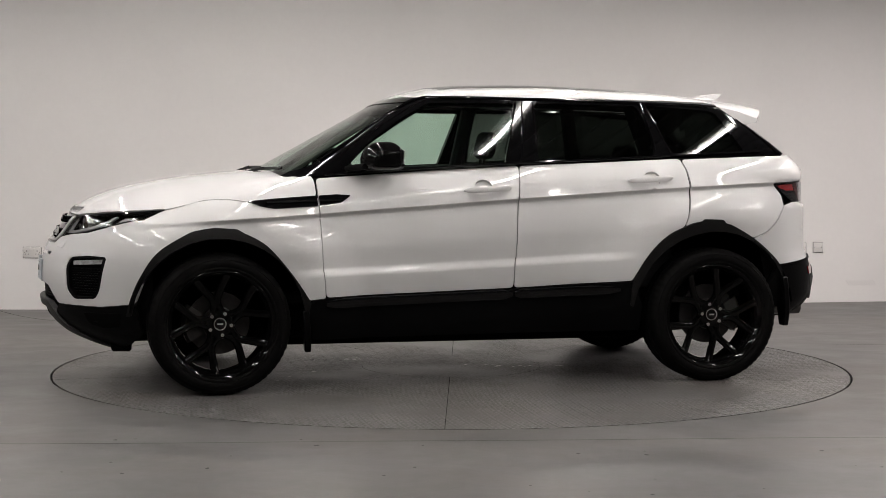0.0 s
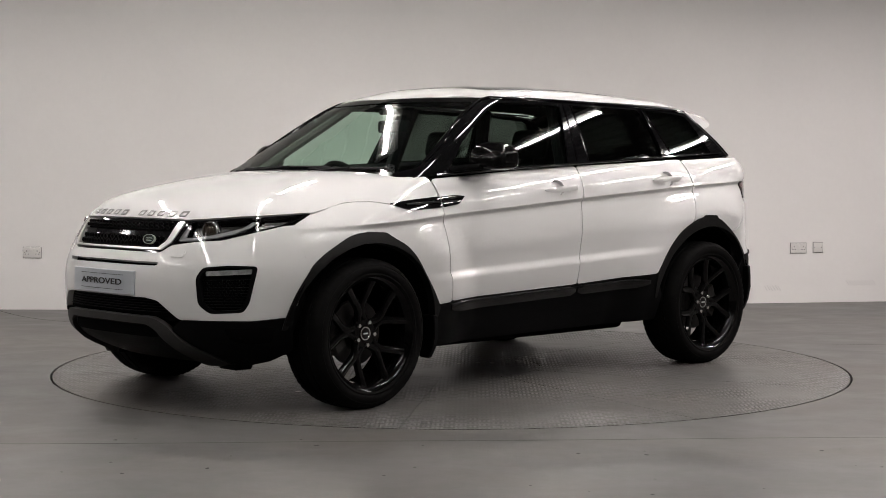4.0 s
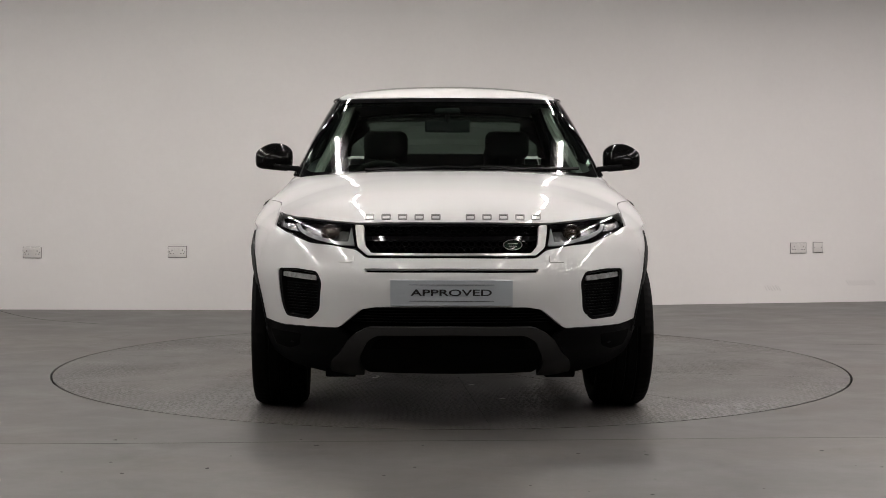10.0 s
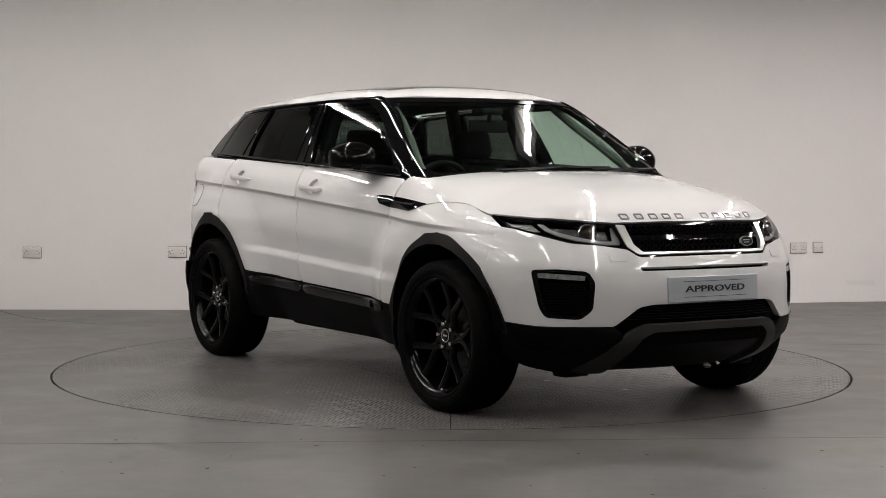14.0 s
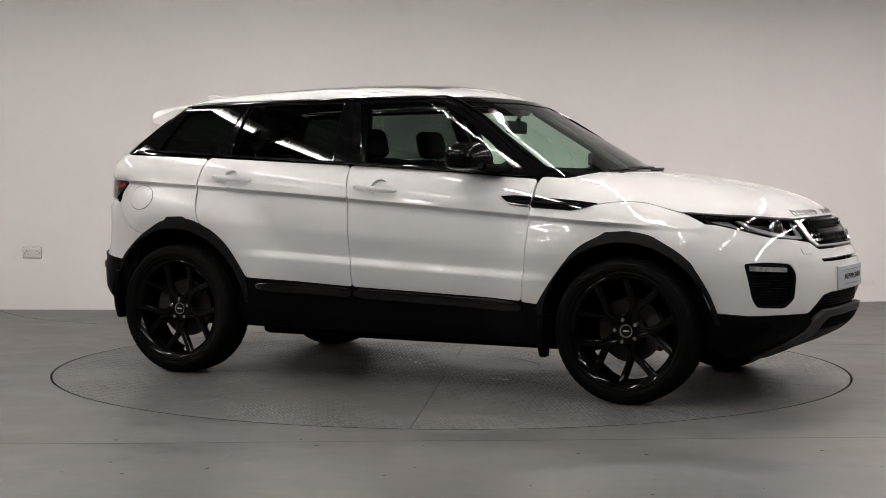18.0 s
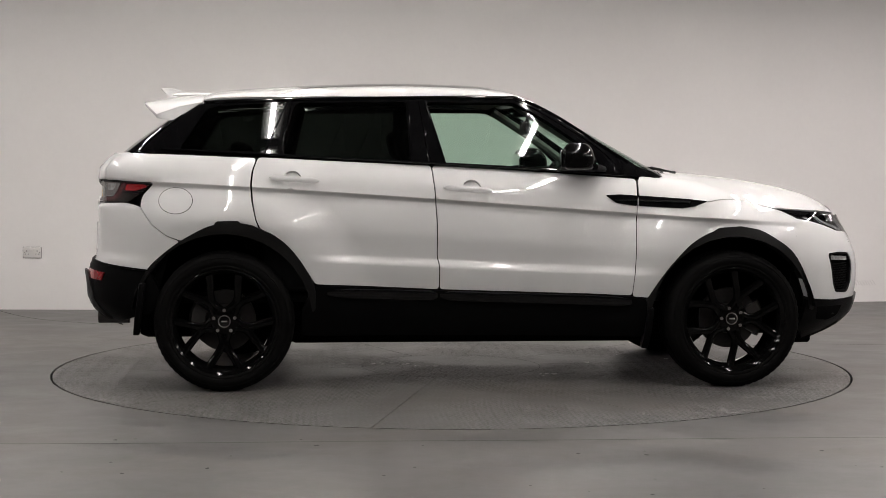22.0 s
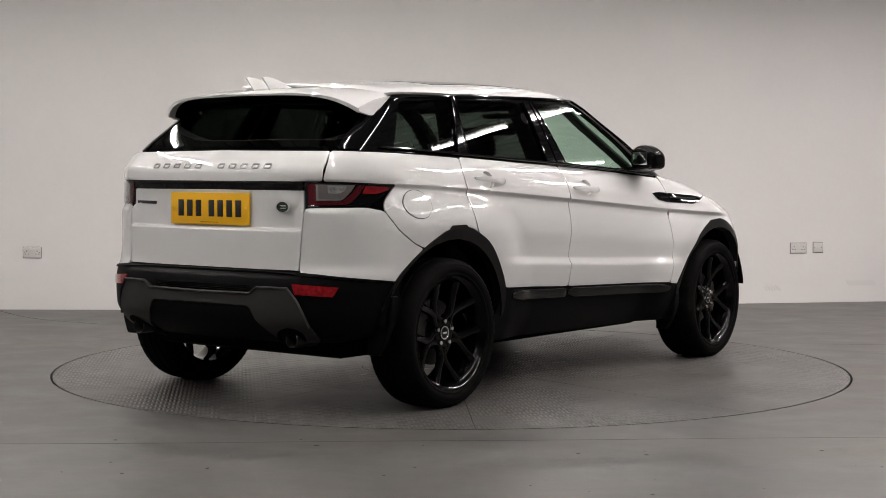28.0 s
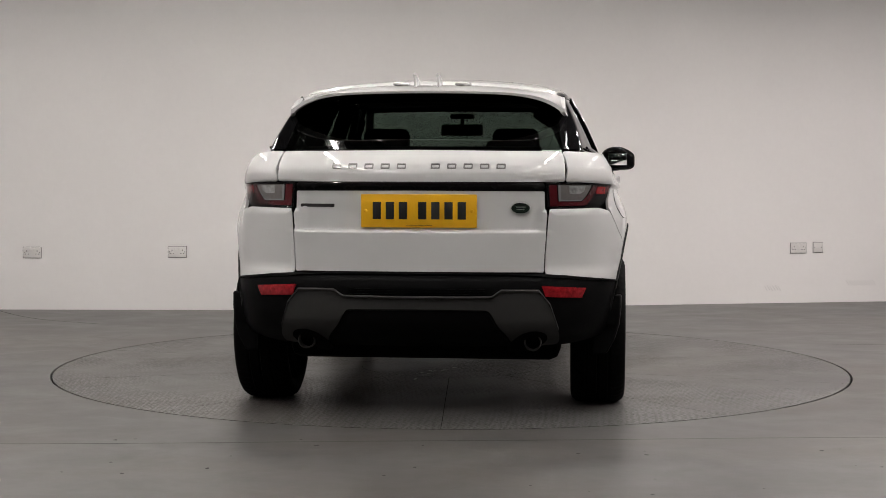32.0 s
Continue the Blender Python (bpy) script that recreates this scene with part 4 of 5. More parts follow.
    bead("belt_strip", [(-1.66, 1.244), (-1.15, 1.218), (-0.7, 1.196), (-0.27, 1.175), (0.21, 1.15), (0.5, 1.129), (0.78, 1.111)], 0.0065, GLOSS, s)
    bead("rail_strip", [(-1.44, 1.492), (-1.0, 1.507), (-0.4, 1.522), (0.1, 1.525), (0.235, 1.52), (0.4, 1.443), (0.52, 1.368), (0.66, 1.27), (0.8, 1.182)], 0.005, GLOSS, s)
    for q in ([(-0.372, 1.502), (-0.36, 1.182)], [(-0.312, 1.507), (-0.266, 1.176)], [(-0.28, 1.506), (-0.183, 1.172)], [(-0.985, 1.503), (-1.028, 1.29), (-1.026, 1.216)], [(-1.003, 1.503), (-1.124, 1.22)]):
        bead("pillar_edge", q, 0.004, GLOSS, s)
    # mudguards
    for x, z0, z1, lean in ((-1.742, 0.285, 0.56, -0.04), (0.895, 0.2, 0.42, -0.02)):
        bm = bmesh.new()
        loft(bm, [[(x + lean * u - 0.014, s * 0.79, z1 + (z0 - z1) * u), (x + lean * u + 0.012, s * 0.79, z1 + (z0 - z1) * u), (x + lean * u + 0.016, s * (0.925 - 0.07 * u ** 3), z1 + (z0 - z1) * u), (x + lean * u - 0.018, s * (0.92 - 0.07 * u ** 3), z1 + (z0 - z1) * u)] for u in (0, 0.25, 0.5, 0.75, 0.95, 1.0)])
        bmesh.ops.bevel(bm, geom=list(bm.edges), offset=0.005, segments=1, affect="EDGES", clamp_overlap=True)
        part("mudflap", bm, SATIN, car, "black rubber mudflap")

    # door mirrors
    mirror = put("door_mirror", None, car, "gloss black door mirror")
    bm = bmesh.new()
    bmesh.ops.create_uvsphere(bm, u_segments=40, v_segments=24, radius=1)
    for v in bm.verts:
        x, y, z = v.co
        x, y, z = math.copysign(abs(x) ** 0.55, x), math.copysign(abs(y) ** 0.62, y), math.copysign(abs(z) ** (0.62 if z > 0 else 0.42), z)
        out = (y + 1) / 2
        top = 0.068 + 0.012 * math.sin(math.pi * min(1, out * 1.1)) - 0.03 * max(0, out - 0.55)
        v.co.z = 1.203 + z * (top if z > 0 else 0.063)
        v.co.x = 0.39 + 0.06 * (1 - out) + (x + 1) / 2 * (0.172 - 0.03 * max(0, z))
        v.co.y = s * (0.936 + y * 0.102)
    part("mirror_shell", bm, MIRROR_BLACK, mirror, angle=120)
    bm = bmesh.new()
    box(bm, (0.382, min(s * 0.878, s * 0.99), 1.17), (0.391, max(s * 0.878, s * 0.99), 1.242), 0.003, m=None)
    for v in bm.verts:
        v.co.x += 0.06 * (1.038 - abs(v.co.y)) / 0.204
    part("mirror_glass", bm, material("mirror_glass", (0.8, 0.8, 0.8), 0.03, metal=1.0), mirror, "silvered mirror glass")
    bm = bmesh.new()
    loft(bm, [[(x0, s * y, z0), (x1, s * y, z0), (x1 + 0.005, s * y, (z0 + z1) / 2), (x1, s * y, z1), (x0, s * y, z1), (x0 - 0.005, s * y, (z0 + z1) / 2)] for y, x0, x1, z0, z1 in ((0.76, 0.56, 0.68, 1.128, 1.158), (0.82, 0.54, 0.66, 1.132, 1.16), (0.87, 0.52, 0.63, 1.138, 1.168), (0.93, 0.51, 0.6, 1.142, 1.172))])
    part("mirror_arm", bm, SATIN, mirror, "satin black mirror arm")
    bm = bmesh.new()
    loft(bm, [[(0.40, s * y, 1.137 + d), (0.6 - 0.06 * u, s * y, 1.132 + d), (0.6 - 0.06 * u, s * y, 1.146 + d), (0.40, s * y, 1.15 + d)] for u, y, d in ((0, 0.86, 0.0), (0.5, 0.94, 0.006), (1, 1.012, 0.02))])
    part("mirror_base", bm, SATIN, mirror)

# cowl, wipers
panel("cowl", roll_sym([(1.135, 0), (1.12, 20), (1.06, 34), (0.95, 42.4), (0.842, 47), (0.80, 45.5), (0.88, 40), (0.98, 30), (1.02, 0)]), "roll", SATIN, car, off=-0.014, depth=0)
for y0, y1, tip in ((-0.42, -0.36, 0.30), (0.16, 0.2, 0.66)):
    wiper = put("wiper", None, car, "black windscreen wiper resting along the cowl")
    pts = []
    for k in range(13):
        u = k / 12
        y = y0 + (tip - y0) * u
        z = 1.123 + 0.012 * u - 0.015 * abs(y)
        p, n = surface(upper, "front", max(-0.72, min(0.72, y)), max(z, 1.105))
        pts.append(p + n * 0.022)
    bm = bmesh.new()
    loft(bm, [[p + Vector(d) for d in ((0, 0, -0.004), (0.006, 0, 0.004), (-0.004, 0, 0.012))] for p in pts])
    part("wiper_blade", bm, SATIN, wiper)
    bm = bmesh.new()
    rod(bm, Vector((1.13, y0 + 0.02, 1.122)), pts[7] + Vector((0.012, 0, 0.008)), 0.011, 8, 0.006)
    part("wiper_arm", bm, SATIN, wiper)
    bm = bmesh.new()
    lathe(bm, [(0.0005, 0.03), (0.016, 0.03), (0.02, 0.02), (0.02, 0.0)], 16, "z")
    ob = part("wiper_pivot", bm, SATIN, wiper)
    ob.location = (1.12, y0 + 0.02, 1.105)

# roof glass, spoiler and fins
panel("roof_glass", roll_sym([(0.12, 0), (0.1, 25.5), (-0.95, 26.5), (-0.97, 0)]), "roll", GLOSS, car, field=upper, off=0.0012, depth=0.004, grid=0.026, label="black panoramic roof glass")
bm = bmesh.new()
rows = []
for k in range(41):
    v = -1 + k / 20
    y = 0.665 * v
    a = abs(v)
    p, n = surface(upper, "roll", -1.45, 33.9 * v)
    lip = Vector((-1.79 + 0.02 * a ** 2 + 0.08 * a ** 6, y * (1 - 0.03 * a), 1.508 - 0.016 * a ** 2 - 0.062 * a ** 7))
    mid = p.lerp(lip, 0.55) + Vector((0, 0, 0.012 * (1 - a ** 4)))
    zg = 1.475 - 0.075 * a ** 5
    xg = float(back_x(zg)) + 0.07 * (abs(y) / 0.65) ** 2.5 - 0.005
    under = Vector((xg, y * 0.985, zg))
    rows.append(([p + n * 0.001, mid, lip + Vector((0.03, 0, 0.006)), lip, lip + Vector((0.003, 0, -0.009 - 0.014 * a ** 4)), lip + Vector((0.05, 0, -0.012 - 0.014 * a ** 4)), p - n * 0.016],
                 [lip + Vector((0.006, 0, -0.011)), under.lerp(lip, 0.5) + Vector((0, 0, -0.012)), under + Vector((0.01, 0, -0.004)), p - n * 0.03]))
loft(bm, [a for a, b in rows])
part("rear_spoiler", bm, PAINT, car, "white roof spoiler", angle=45)
bm = bmesh.new()
loft(bm, [b for a, b in rows])
part("spoiler_underside", bm, GLOSS, car, "black spoiler underside", angle=45)
for e in (rows[0], rows[-1]):
    top, tip, low = e[0][0], e[0][3], e[1][2]
    s = 1 if tip.y > 0 else -1
    bm = bmesh.new()
    out = Vector((0, 0.012 * s, 0))
    edge = [top + out, top.lerp(tip, 0.5) + out + Vector((0, 0, 0.008)), tip + out * 0.6, tip + Vector((0.006, 0, -0.018)) + out * 0.5, low + Vector((-0.02, 0, 0.0)) + out, low + Vector((0.012, 0, 0.004)) + out]
    loft(bm, [edge, [q - Vector((0.0, 0.02 * s, 0)) for q in edge]])
    part("spoiler_cheek", bm, PAINT, car, angle=30)
panel("spoiler_shade", sym([(0, 1.49), (0.52, 1.478), (0.62, 1.42), (0.6, 1.40), (0.48, 1.455), (0, 1.468)]), "rear", GLOSS, car, field=upper, off=0.004, depth=0.004)
for y in (-0.055, 0.055):
    bm = bmesh.new()
    prism(bm, [(-1.655, 1.515), (-1.685, 1.555), (-1.722, 1.590), (-1.705, 1.597), (-1.65, 1.593), (-1.585, 1.573), (-1.5, 1.556), (-1.46, 1.535)], y - 0.006, y + 0.006, "y", 0.003)
    part("roof_fin", bm, PAINT, car, "white roof fin")
for y in (-0.16, 0.14):
    bm = bmesh.new()
    bmesh.ops.create_uvsphere(bm, u_segments=20, v_segments=10, radius=1, matrix=Matrix.Translation((-1.52, y, 1.553)) @ Matrix.Diagonal((0.13, 0.04, 0.014, 1)))
    part("aerial_blister", bm, PAINT, car)

# side black wedges behind the quarter windows
for s in (1, -1):
    panel("rear_pillar", [(0.645, 1.236), (0.735, 1.234), (0.70, 1.33), (0.655, 1.44), (0.60, 1.455), (0.625, 1.36)], "rear", GLOSS, car, field=upper, side=s, off=0.003, depth=0.02, r=0.01)


# ---- front lamps, grille, plates ----
def strip_of(pts, mode, mat, parent, name, off, depth=0.008, r=0.004, side=1, h=0.01, grid=0.02, label="", field=lower):
    return panel(name, pts, mode, mat, parent, side=side, off=off, depth=depth, r=r, h=h, grid=grid, label=label, field=field)


EMBLEM = material("satin_emblem", (0.22, 0.22, 0.215), 0.3, metal=0.5)
RUNLIGHT = material("white_light_guide", (0.24, 0.245, 0.245), 0.18, coat=0.6)
FOGGLASS = material("fog_lamp_reflector", (0.55, 0.55, 0.54), 0.2, metal=0.5, coat=0.5, grain=0.5, scale=45)
BRONZE = material("bronze_projector", (0.075, 0.058, 0.04), 0.12, metal=0.5, coat=1.0)
REFLECTOR = material("lamp_reflector", (0.5, 0.5, 0.49), 0.25, metal=0.7, grain=0.35, scale=60)
DARKRED = material("dark_red_lens", (0.085, 0.008, 0.012), 0.1, coat=1.0, grain=0.2, scale=150)
SMOKE = material("smoked_clear_lens", (0.17, 0.155, 0.15), 0.14, coat=1.0, grain=0.1, scale=60)
BOWL = material("lamp_bowl", (0.09, 0.09, 0.09), 0.25, metal=0.6, grain=0.3, scale=40)
BADGE = material("dark_badge_enamel", (0.01, 0.022, 0.015), 0.15, coat=1.0)
for s in (1, -1):
    lamp = panel("headlight", HEAD, "nose", GLOSS, car, side=s, off=-0.045, depth=0.0, label="clear headlight over a dark housing with a projector")
    panel("lamp_rim", HEAD, "nose", GLOSS, lamp, side=s, off=-0.003, depth=0.05, holes=[[(61.5, 0.932), (49, 0.914), (40.3, 0.907), (28.0, 0.893), (25.3, 0.803), (30, 0.803), (38.3, 0.822), (48, 0.860), (55, 0.886)]], r=0.006, hole_r=0.006, h=0.012)
    strip_of([(46, 0.903), (29.5, 0.888), (28.6, 0.824), (37.5, 0.839), (41, 0.854), (44.6, 0.872)], "nose", BOWL, lamp, "lamp_bowl", -0.04, side=s, label="grey inner bowl")
    strip_of([(28.4, 0.889), (26.6, 0.891), (26.0, 0.814), (30, 0.814), (38.0, 0.833), (42.2, 0.850), (46.0, 0.876), (48.6, 0.906), (46.8, 0.904), (44.4, 0.878), (41, 0.862), (37.4, 0.848), (31, 0.829), (28.0, 0.830)], "nose", RUNLIGHT, lamp, "light_guide", -0.014, side=s, label="white light guide")
    for k in range(4):
        z = 0.878 + 0.009 * k
        strip_of([(47.6 + 0.8 * k, z), (47.9 + 0.8 * k, z + 0.006), (53.5 + 1.4 * k, z + 0.012), (53.0 + 1.4 * k, z + 0.007)], "nose", REFLECTOR, lamp, "reflector", -0.03, side=s, r=0.001)
    for a in (46.6, 49.4, 52.0):
        strip_of([(a, 0.842 + (a - 46) * 0.0045), (a + 2.2, 0.853 + (a - 46) * 0.0045), (a + 2.2, 0.857 + (a - 46) * 0.0045), (a, 0.846 + (a - 46) * 0.0045)], "nose", REFLECTOR, lamp, "reflector", -0.012, side=s, r=0.001)
    strip_of([(53, 0.885), (58, 0.918), (60, 0.921), (56.5, 0.893)], "nose", RUNLIGHT, lamp, "side_marker", -0.022, side=s)
    p, n = surface(lower, "nose", 34.6, 0.866)
    way = Vector((0.9, 0.32, 0.02)).normalized()
    q = way.to_track_quat("Y", "Z").to_matrix().to_4x4()
    for name, prof, mat in (("projector_ring", [(0.034, -0.03), (0.036, 0.0), (0.041, 0.006), (0.045, 0.0), (0.045, -0.03)], CHROME), ("projector_lens", [(0.0005, 0.012), (0.012, 0.010), (0.024, 0.003), (0.034, -0.012), (0.034, -0.03)], BRONZE)):
        bm = bmesh.new()
        lathe(bm, prof, 32)
        bmesh.ops.transform(bm, matrix=Matrix.Diagonal((1, s, 1, 1)) @ Matrix.Translation(p - n * 0.022) @ q, verts=bm.verts)
        part(name, bm, mat, lamp)
    glass_pane = panel("headlight_lens", HEAD, "nose", CLEAR, lamp, side=s, off=-0.0025, depth=0.0, label="clear lens")
    glass_pane.visible_shadow = False

    pod = panel("fog_pod", FOG, "nose", VOID, car, side=s, off=-0.03, depth=0.0, label="black intake pod with a clear fog lamp")
    panel("pod_frame", FOG, "nose", SATIN, pod, side=s, off=-0.004, depth=0.026, holes=[[(47.4, 0.690), (42.0, 0.694), (35.4, 0.684), (33.9, 0.645), (34.6, 0.53), (37.3, 0.490), (44.2, 0.496), (45.5, 0.530)]], r=0.015, hole_r=0.015, h=0.012)
    for k in range(11):
        z = 0.500 + 0.0135 * k
        strip_of([(45.4 + 1.4 * k / 10, z + 0.006), (34.8 - 0.5 * k / 10, z + 0.006), (34.8 - 0.5 * k / 10, z), (45.4 + 1.4 * k / 10, z)], "nose", SATIN, pod, "slat", -0.02, depth=0.008, r=0.001, side=s, h=0.03, grid=0.06)
    bm = bmesh.new()
    for k in range(10):
        z = 0.5045 + 0.0135 * k
        a = np.arange(35.6 + 0.55 * (k % 2), 45.6, 1.1)
        eye, way = rays("nose", a, np.full(len(a), z))
        pts, _ = meet(lower, eye, way)
        for x, y, z in pts - normals(lower, pts) * 0.021:
            rod(bm, (x, s * y, z - 0.002), (x, s * y, z + 0.011), 0.0028, 4)
    part("mesh_insert", bm, SATIN, pod, "black diamond mesh")
    fog = strip_of([(47.9, 0.687), (35.2, 0.675), (35.4, 0.653), (47.3, 0.663)], "nose", FOGGLASS, pod, "fog_lamp", -0.012, depth=0.012, side=s, label="clear fog lamp strip")
    pane = strip_of([(47.9, 0.687), (35.2, 0.675), (35.4, 0.653), (47.3, 0.663)], "nose", CLEAR, pod, "fog_lens", -0.006, depth=0.0, side=s)
    strip_of([(29.5, 0.765), (25.2, 0.767), (24.8, 0.736), (28.9, 0.734)], "nose", PAINT, car, "washer_cap", 0.003, depth=0.004, r=0.008, side=s, label="white headlamp washer cap")

grille = panel("grille", sym([(0, 0.905), (28, 0.901), (25, 0.795), (21.6, 0.752), (0, 0.750)]), "nose", VOID, car, off=-0.035, depth=0.0, label="black mesh grille in a silver surround")
panel("grille_frame", sym([(0, 0.906), (27.6, 0.901), (24.7, 0.795), (21.5, 0.757), (0, 0.758)]), "nose", GLOSS, grille, off=-0.004, depth=0.03, holes=[sym([(0, 0.895), (25.4, 0.892), (23.2, 0.806), (20.6, 0.778), (0, 0.778)])], r=0.01, hole_r=0.01, h=0.015)
strip_of([(27.0, 0.896), (24.4, 0.80), (21.5, 0.767), (-21.5, 0.767), (-24.4, 0.80), (-27.0, 0.896), (-24.5, 0.893), (-22.6, 0.808), (-20.4, 0.776), (20.4, 0.776), (22.6, 0.808), (24.5, 0.893)], "nose", SILVER, grille, "grille_surround", 0.003, depth=0.02, r=0.006, label="satin silver grille surround")
panel("grille_bar", sym([(0, 0.856), (24.3, 0.854), (23.8, 0.832), (0, 0.834)]), "nose", GLOSS, grille, off=-0.008, depth=0.02, r=0.003)
for low, high in ((0.859, 0.893), (0.779, 0.829)):
    bm = bmesh.new()
    rows = 2
    step = (high - low) / rows
    for i in range(rows):
        z = low + step * (i + 0.5)
        wide = 0.352 + 0.28 * (z - 0.78)
        count = 22
        for k in range(count):
            y = -wide + 2 * wide * (k + 0.5 + 0.5 * (i % 2)) / (count + 0.5)
            x = float(nose_x(z)) - 0.33 * (abs(y) / 0.79) ** 2.7
            ry, rz = wide / count * 1.0, step * 0.56
            ring = [(math.cos(math.pi * (j + 0.0) / 3), math.sin(math.pi * j / 3)) for j in range(6)]
            rows3 = [[(x - 0.012 + dx, y + q * ry * c, z + q * rz * d) for c, d in ring] for q, dx in ((1.05, -0.012), (1.0, 0.0), (0.78, 0.0), (0.7, -0.014))]
            loft(bm, rows3, caps=False)
    part("mesh_insert", bm, GLOSS, grille, "gloss black hexagon mesh")
bm = bmesh.new()
lathe(bm, [(0.0005, 0.007), (0.8, 0.007), (0.84, 0.0075), (0.97, 0.0075), (1.0, 0.0)], 40, "x")
bmesh.ops.transform(bm, matrix=Matrix.Translation((2.128, 0.268, 0.812)) @ pose(0, 0, 0, 0, -12, 6) @ Matrix.Diagonal((1, 0.042, 0.023, 1)), verts=bm.verts)
badge = part("badge", bm, BADGE, grille, "dark oval badge with a silver ring")
bm = bmesh.new()
lathe(bm, [(0.92, 0.007), (0.92, 0.0105), (1.0, 0.0105), (1.02, 0.0)], 40, "x")
bmesh.ops.transform(bm, matrix=Matrix.Translation((2.128, 0.268, 0.812)) @ pose(0, 0, 0, 0, -12, 6) @ Matrix.Diagonal((1, 0.042, 0.023, 1)), verts=bm.verts)
part("badge_ring", bm, SILVER, badge)
bm = bmesh.new()
box(bm, (0.0068, -0.022, 0.003), (0.0078, 0.022, 0.007), 0.0005)
box(bm, (0.0068, -0.018, -0.008), (0.0078, 0.018, -0.004), 0.0005)
bmesh.ops.transform(bm, matrix=Matrix.Translation((2.128, 0.268, 0.812)) @ pose(0, 0, 0, 0, -12, 6), verts=bm.verts)
part("badge_bars", bm, SILVER, badge)


def text_mesh(words, size, depth):
    c = bpy.data.curves.new("lettering", "FONT")
    c.offset = 0.0006
    c.body, c.size, c.extrude, c.align_x, c.align_y = words, size, depth, "CENTER", "CENTER"
    ob = bpy.data.objects.new("lettering", c)
    scene.collection.objects.link(ob)
    bpy.context.view_layer.update()
    me = bpy.data.meshes.new_from_object(ob.evaluated_get(bpy.context.evaluated_depsgraph_get()))
    bpy.data.objects.remove(ob)
    return me


# front plate
plate = put("front_plate", None, car, "silver show plate with black lettering")
plate.matrix_basis = pose(2.236, 0.0, 0.609, 90, 0, 90) @ pose(0, 0, 0, -2, 0, 0)
bm = bmesh.new()
loft(bm, [[(x, y, z - 0.28 * x * x) for y, z in ((-0.057, -0.006), (-0.057, -0.002), (-0.055, 0.0), (0.055, 0.0), (0.057, -0.002), (0.057, -0.006))] for x in np.linspace(-0.265, 0.265, 15)])
part("plate_body", bm, PLATE, plate)
me = text_mesh("APPROVED", 0.039, 0.0008)
me.transform(Matrix.Diagonal((1.82, 1, 1, 1)))
for v in me.vertices:
    v.co.z -= 0.28 * v.co.x ** 2
me.materials.append(INK)
put("lettering", me, plate, "black letters").location = (0, 0.0, 0.001)
for y in (0.035, -0.035):
    bm = bmesh.new()
    loft(bm, [[(x, y + u, v - 0.28 * x * x) for u, v in ((-0.001, 0.0002), (-0.001, 0.0012), (0.001, 0.0012), (0.001, 0.0002))] for x in np.linspace(-0.185, 0.185, 13)])
    part("rule", bm, INK, plate)

# bars in place of the maker's lettering on the bonnet and tailgate
for y0, pitch in ((-0.362, 0.0735), (0.085, 0.0735)):
    for k in range(5):
        y = y0 + pitch * k
        panel("emblem_bar", [(y - 0.021, 0.943), (y + 0.021, 0.943), (y + 0.021, 0.919), (y - 0.021, 0.919)], "front", EMBLEM, car, off=0.003, depth=0.003, r=0.006, h=0.008, grid=0.02, holes=[[(y - 0.0155, 0.938), (y + 0.0155, 0.938), (y + 0.0155, 0.924), (y - 0.0155, 0.924)]], hole_r=0.004, label="satin silver emblem bar")
for y0 in (0.378, -0.075):
    for k in range(5):
        y = y0 - 0.0745 * k
        panel("emblem_bar", [(y - 0.021, 1.168), (y + 0.021, 1.168), (y + 0.021, 1.145), (y - 0.021, 1.145)], "rear", EMBLEM, car, off=0.003, depth=0.003, r=0.005, h=0.008, grid=0.02, holes=[[(y - 0.0155, 1.163), (y + 0.0155, 1.163), (y + 0.0155, 1.150), (y - 0.0155, 1.150)]], hole_r=0.004, label="satin silver emblem bar")
strip_of([(0.39, 0.985), (0.55, 0.985), (0.55, 0.97), (0.39, 0.97)], "rear", GREY, car, "model_bar", 0.003, depth=0.003, r=0.004, h=0.012, label="grey model name bar")
bm = bmesh.new()
lathe(bm, [(0.0005, 0.006), (0.8, 0.006), (0.84, 0.0075), (0.97, 0.0075), (1.0, 0.0)], 40, "x")
bmesh.ops.transform(bm, matrix=Matrix.Translation((-2.0, -0.462, 0.968)) @ pose(0, 0, 0, 0, 0, 174) @ Matrix.Diagonal((1, 0.046, 0.026, 1)), verts=bm.verts)
badge = part("rear_badge", bm, BADGE, car, "dark oval badge with a silver ring")
bm = bmesh.new()
lathe(bm, [(0.92, 0.007), (0.92, 0.011), (1.0, 0.011), (1.02, 0.0)], 40, "x")
bmesh.ops.transform(bm, matrix=Matrix.Translation((-2.0, -0.462, 0.968)) @ pose(0, 0, 0, 0, 0, 174) @ Matrix.Diagonal((1, 0.046, 0.026, 1)), verts=bm.verts)
part("badge_ring", bm, SILVER, badge)
bm = bmesh.new()
box(bm, (0.0058, -0.022, 0.003), (0.0068, 0.022, 0.007), 0.0005)
box(bm, (0.0058, -0.018, -0.008), (0.0068, 0.018, -0.004), 0.0005)
bmesh.ops.transform(bm, matrix=Matrix.Translation((-2.0, -0.462, 0.968)) @ pose(0, 0, 0, 0, 0, 174), verts=bm.verts)
part("badge_bars", bm, SILVER, badge)

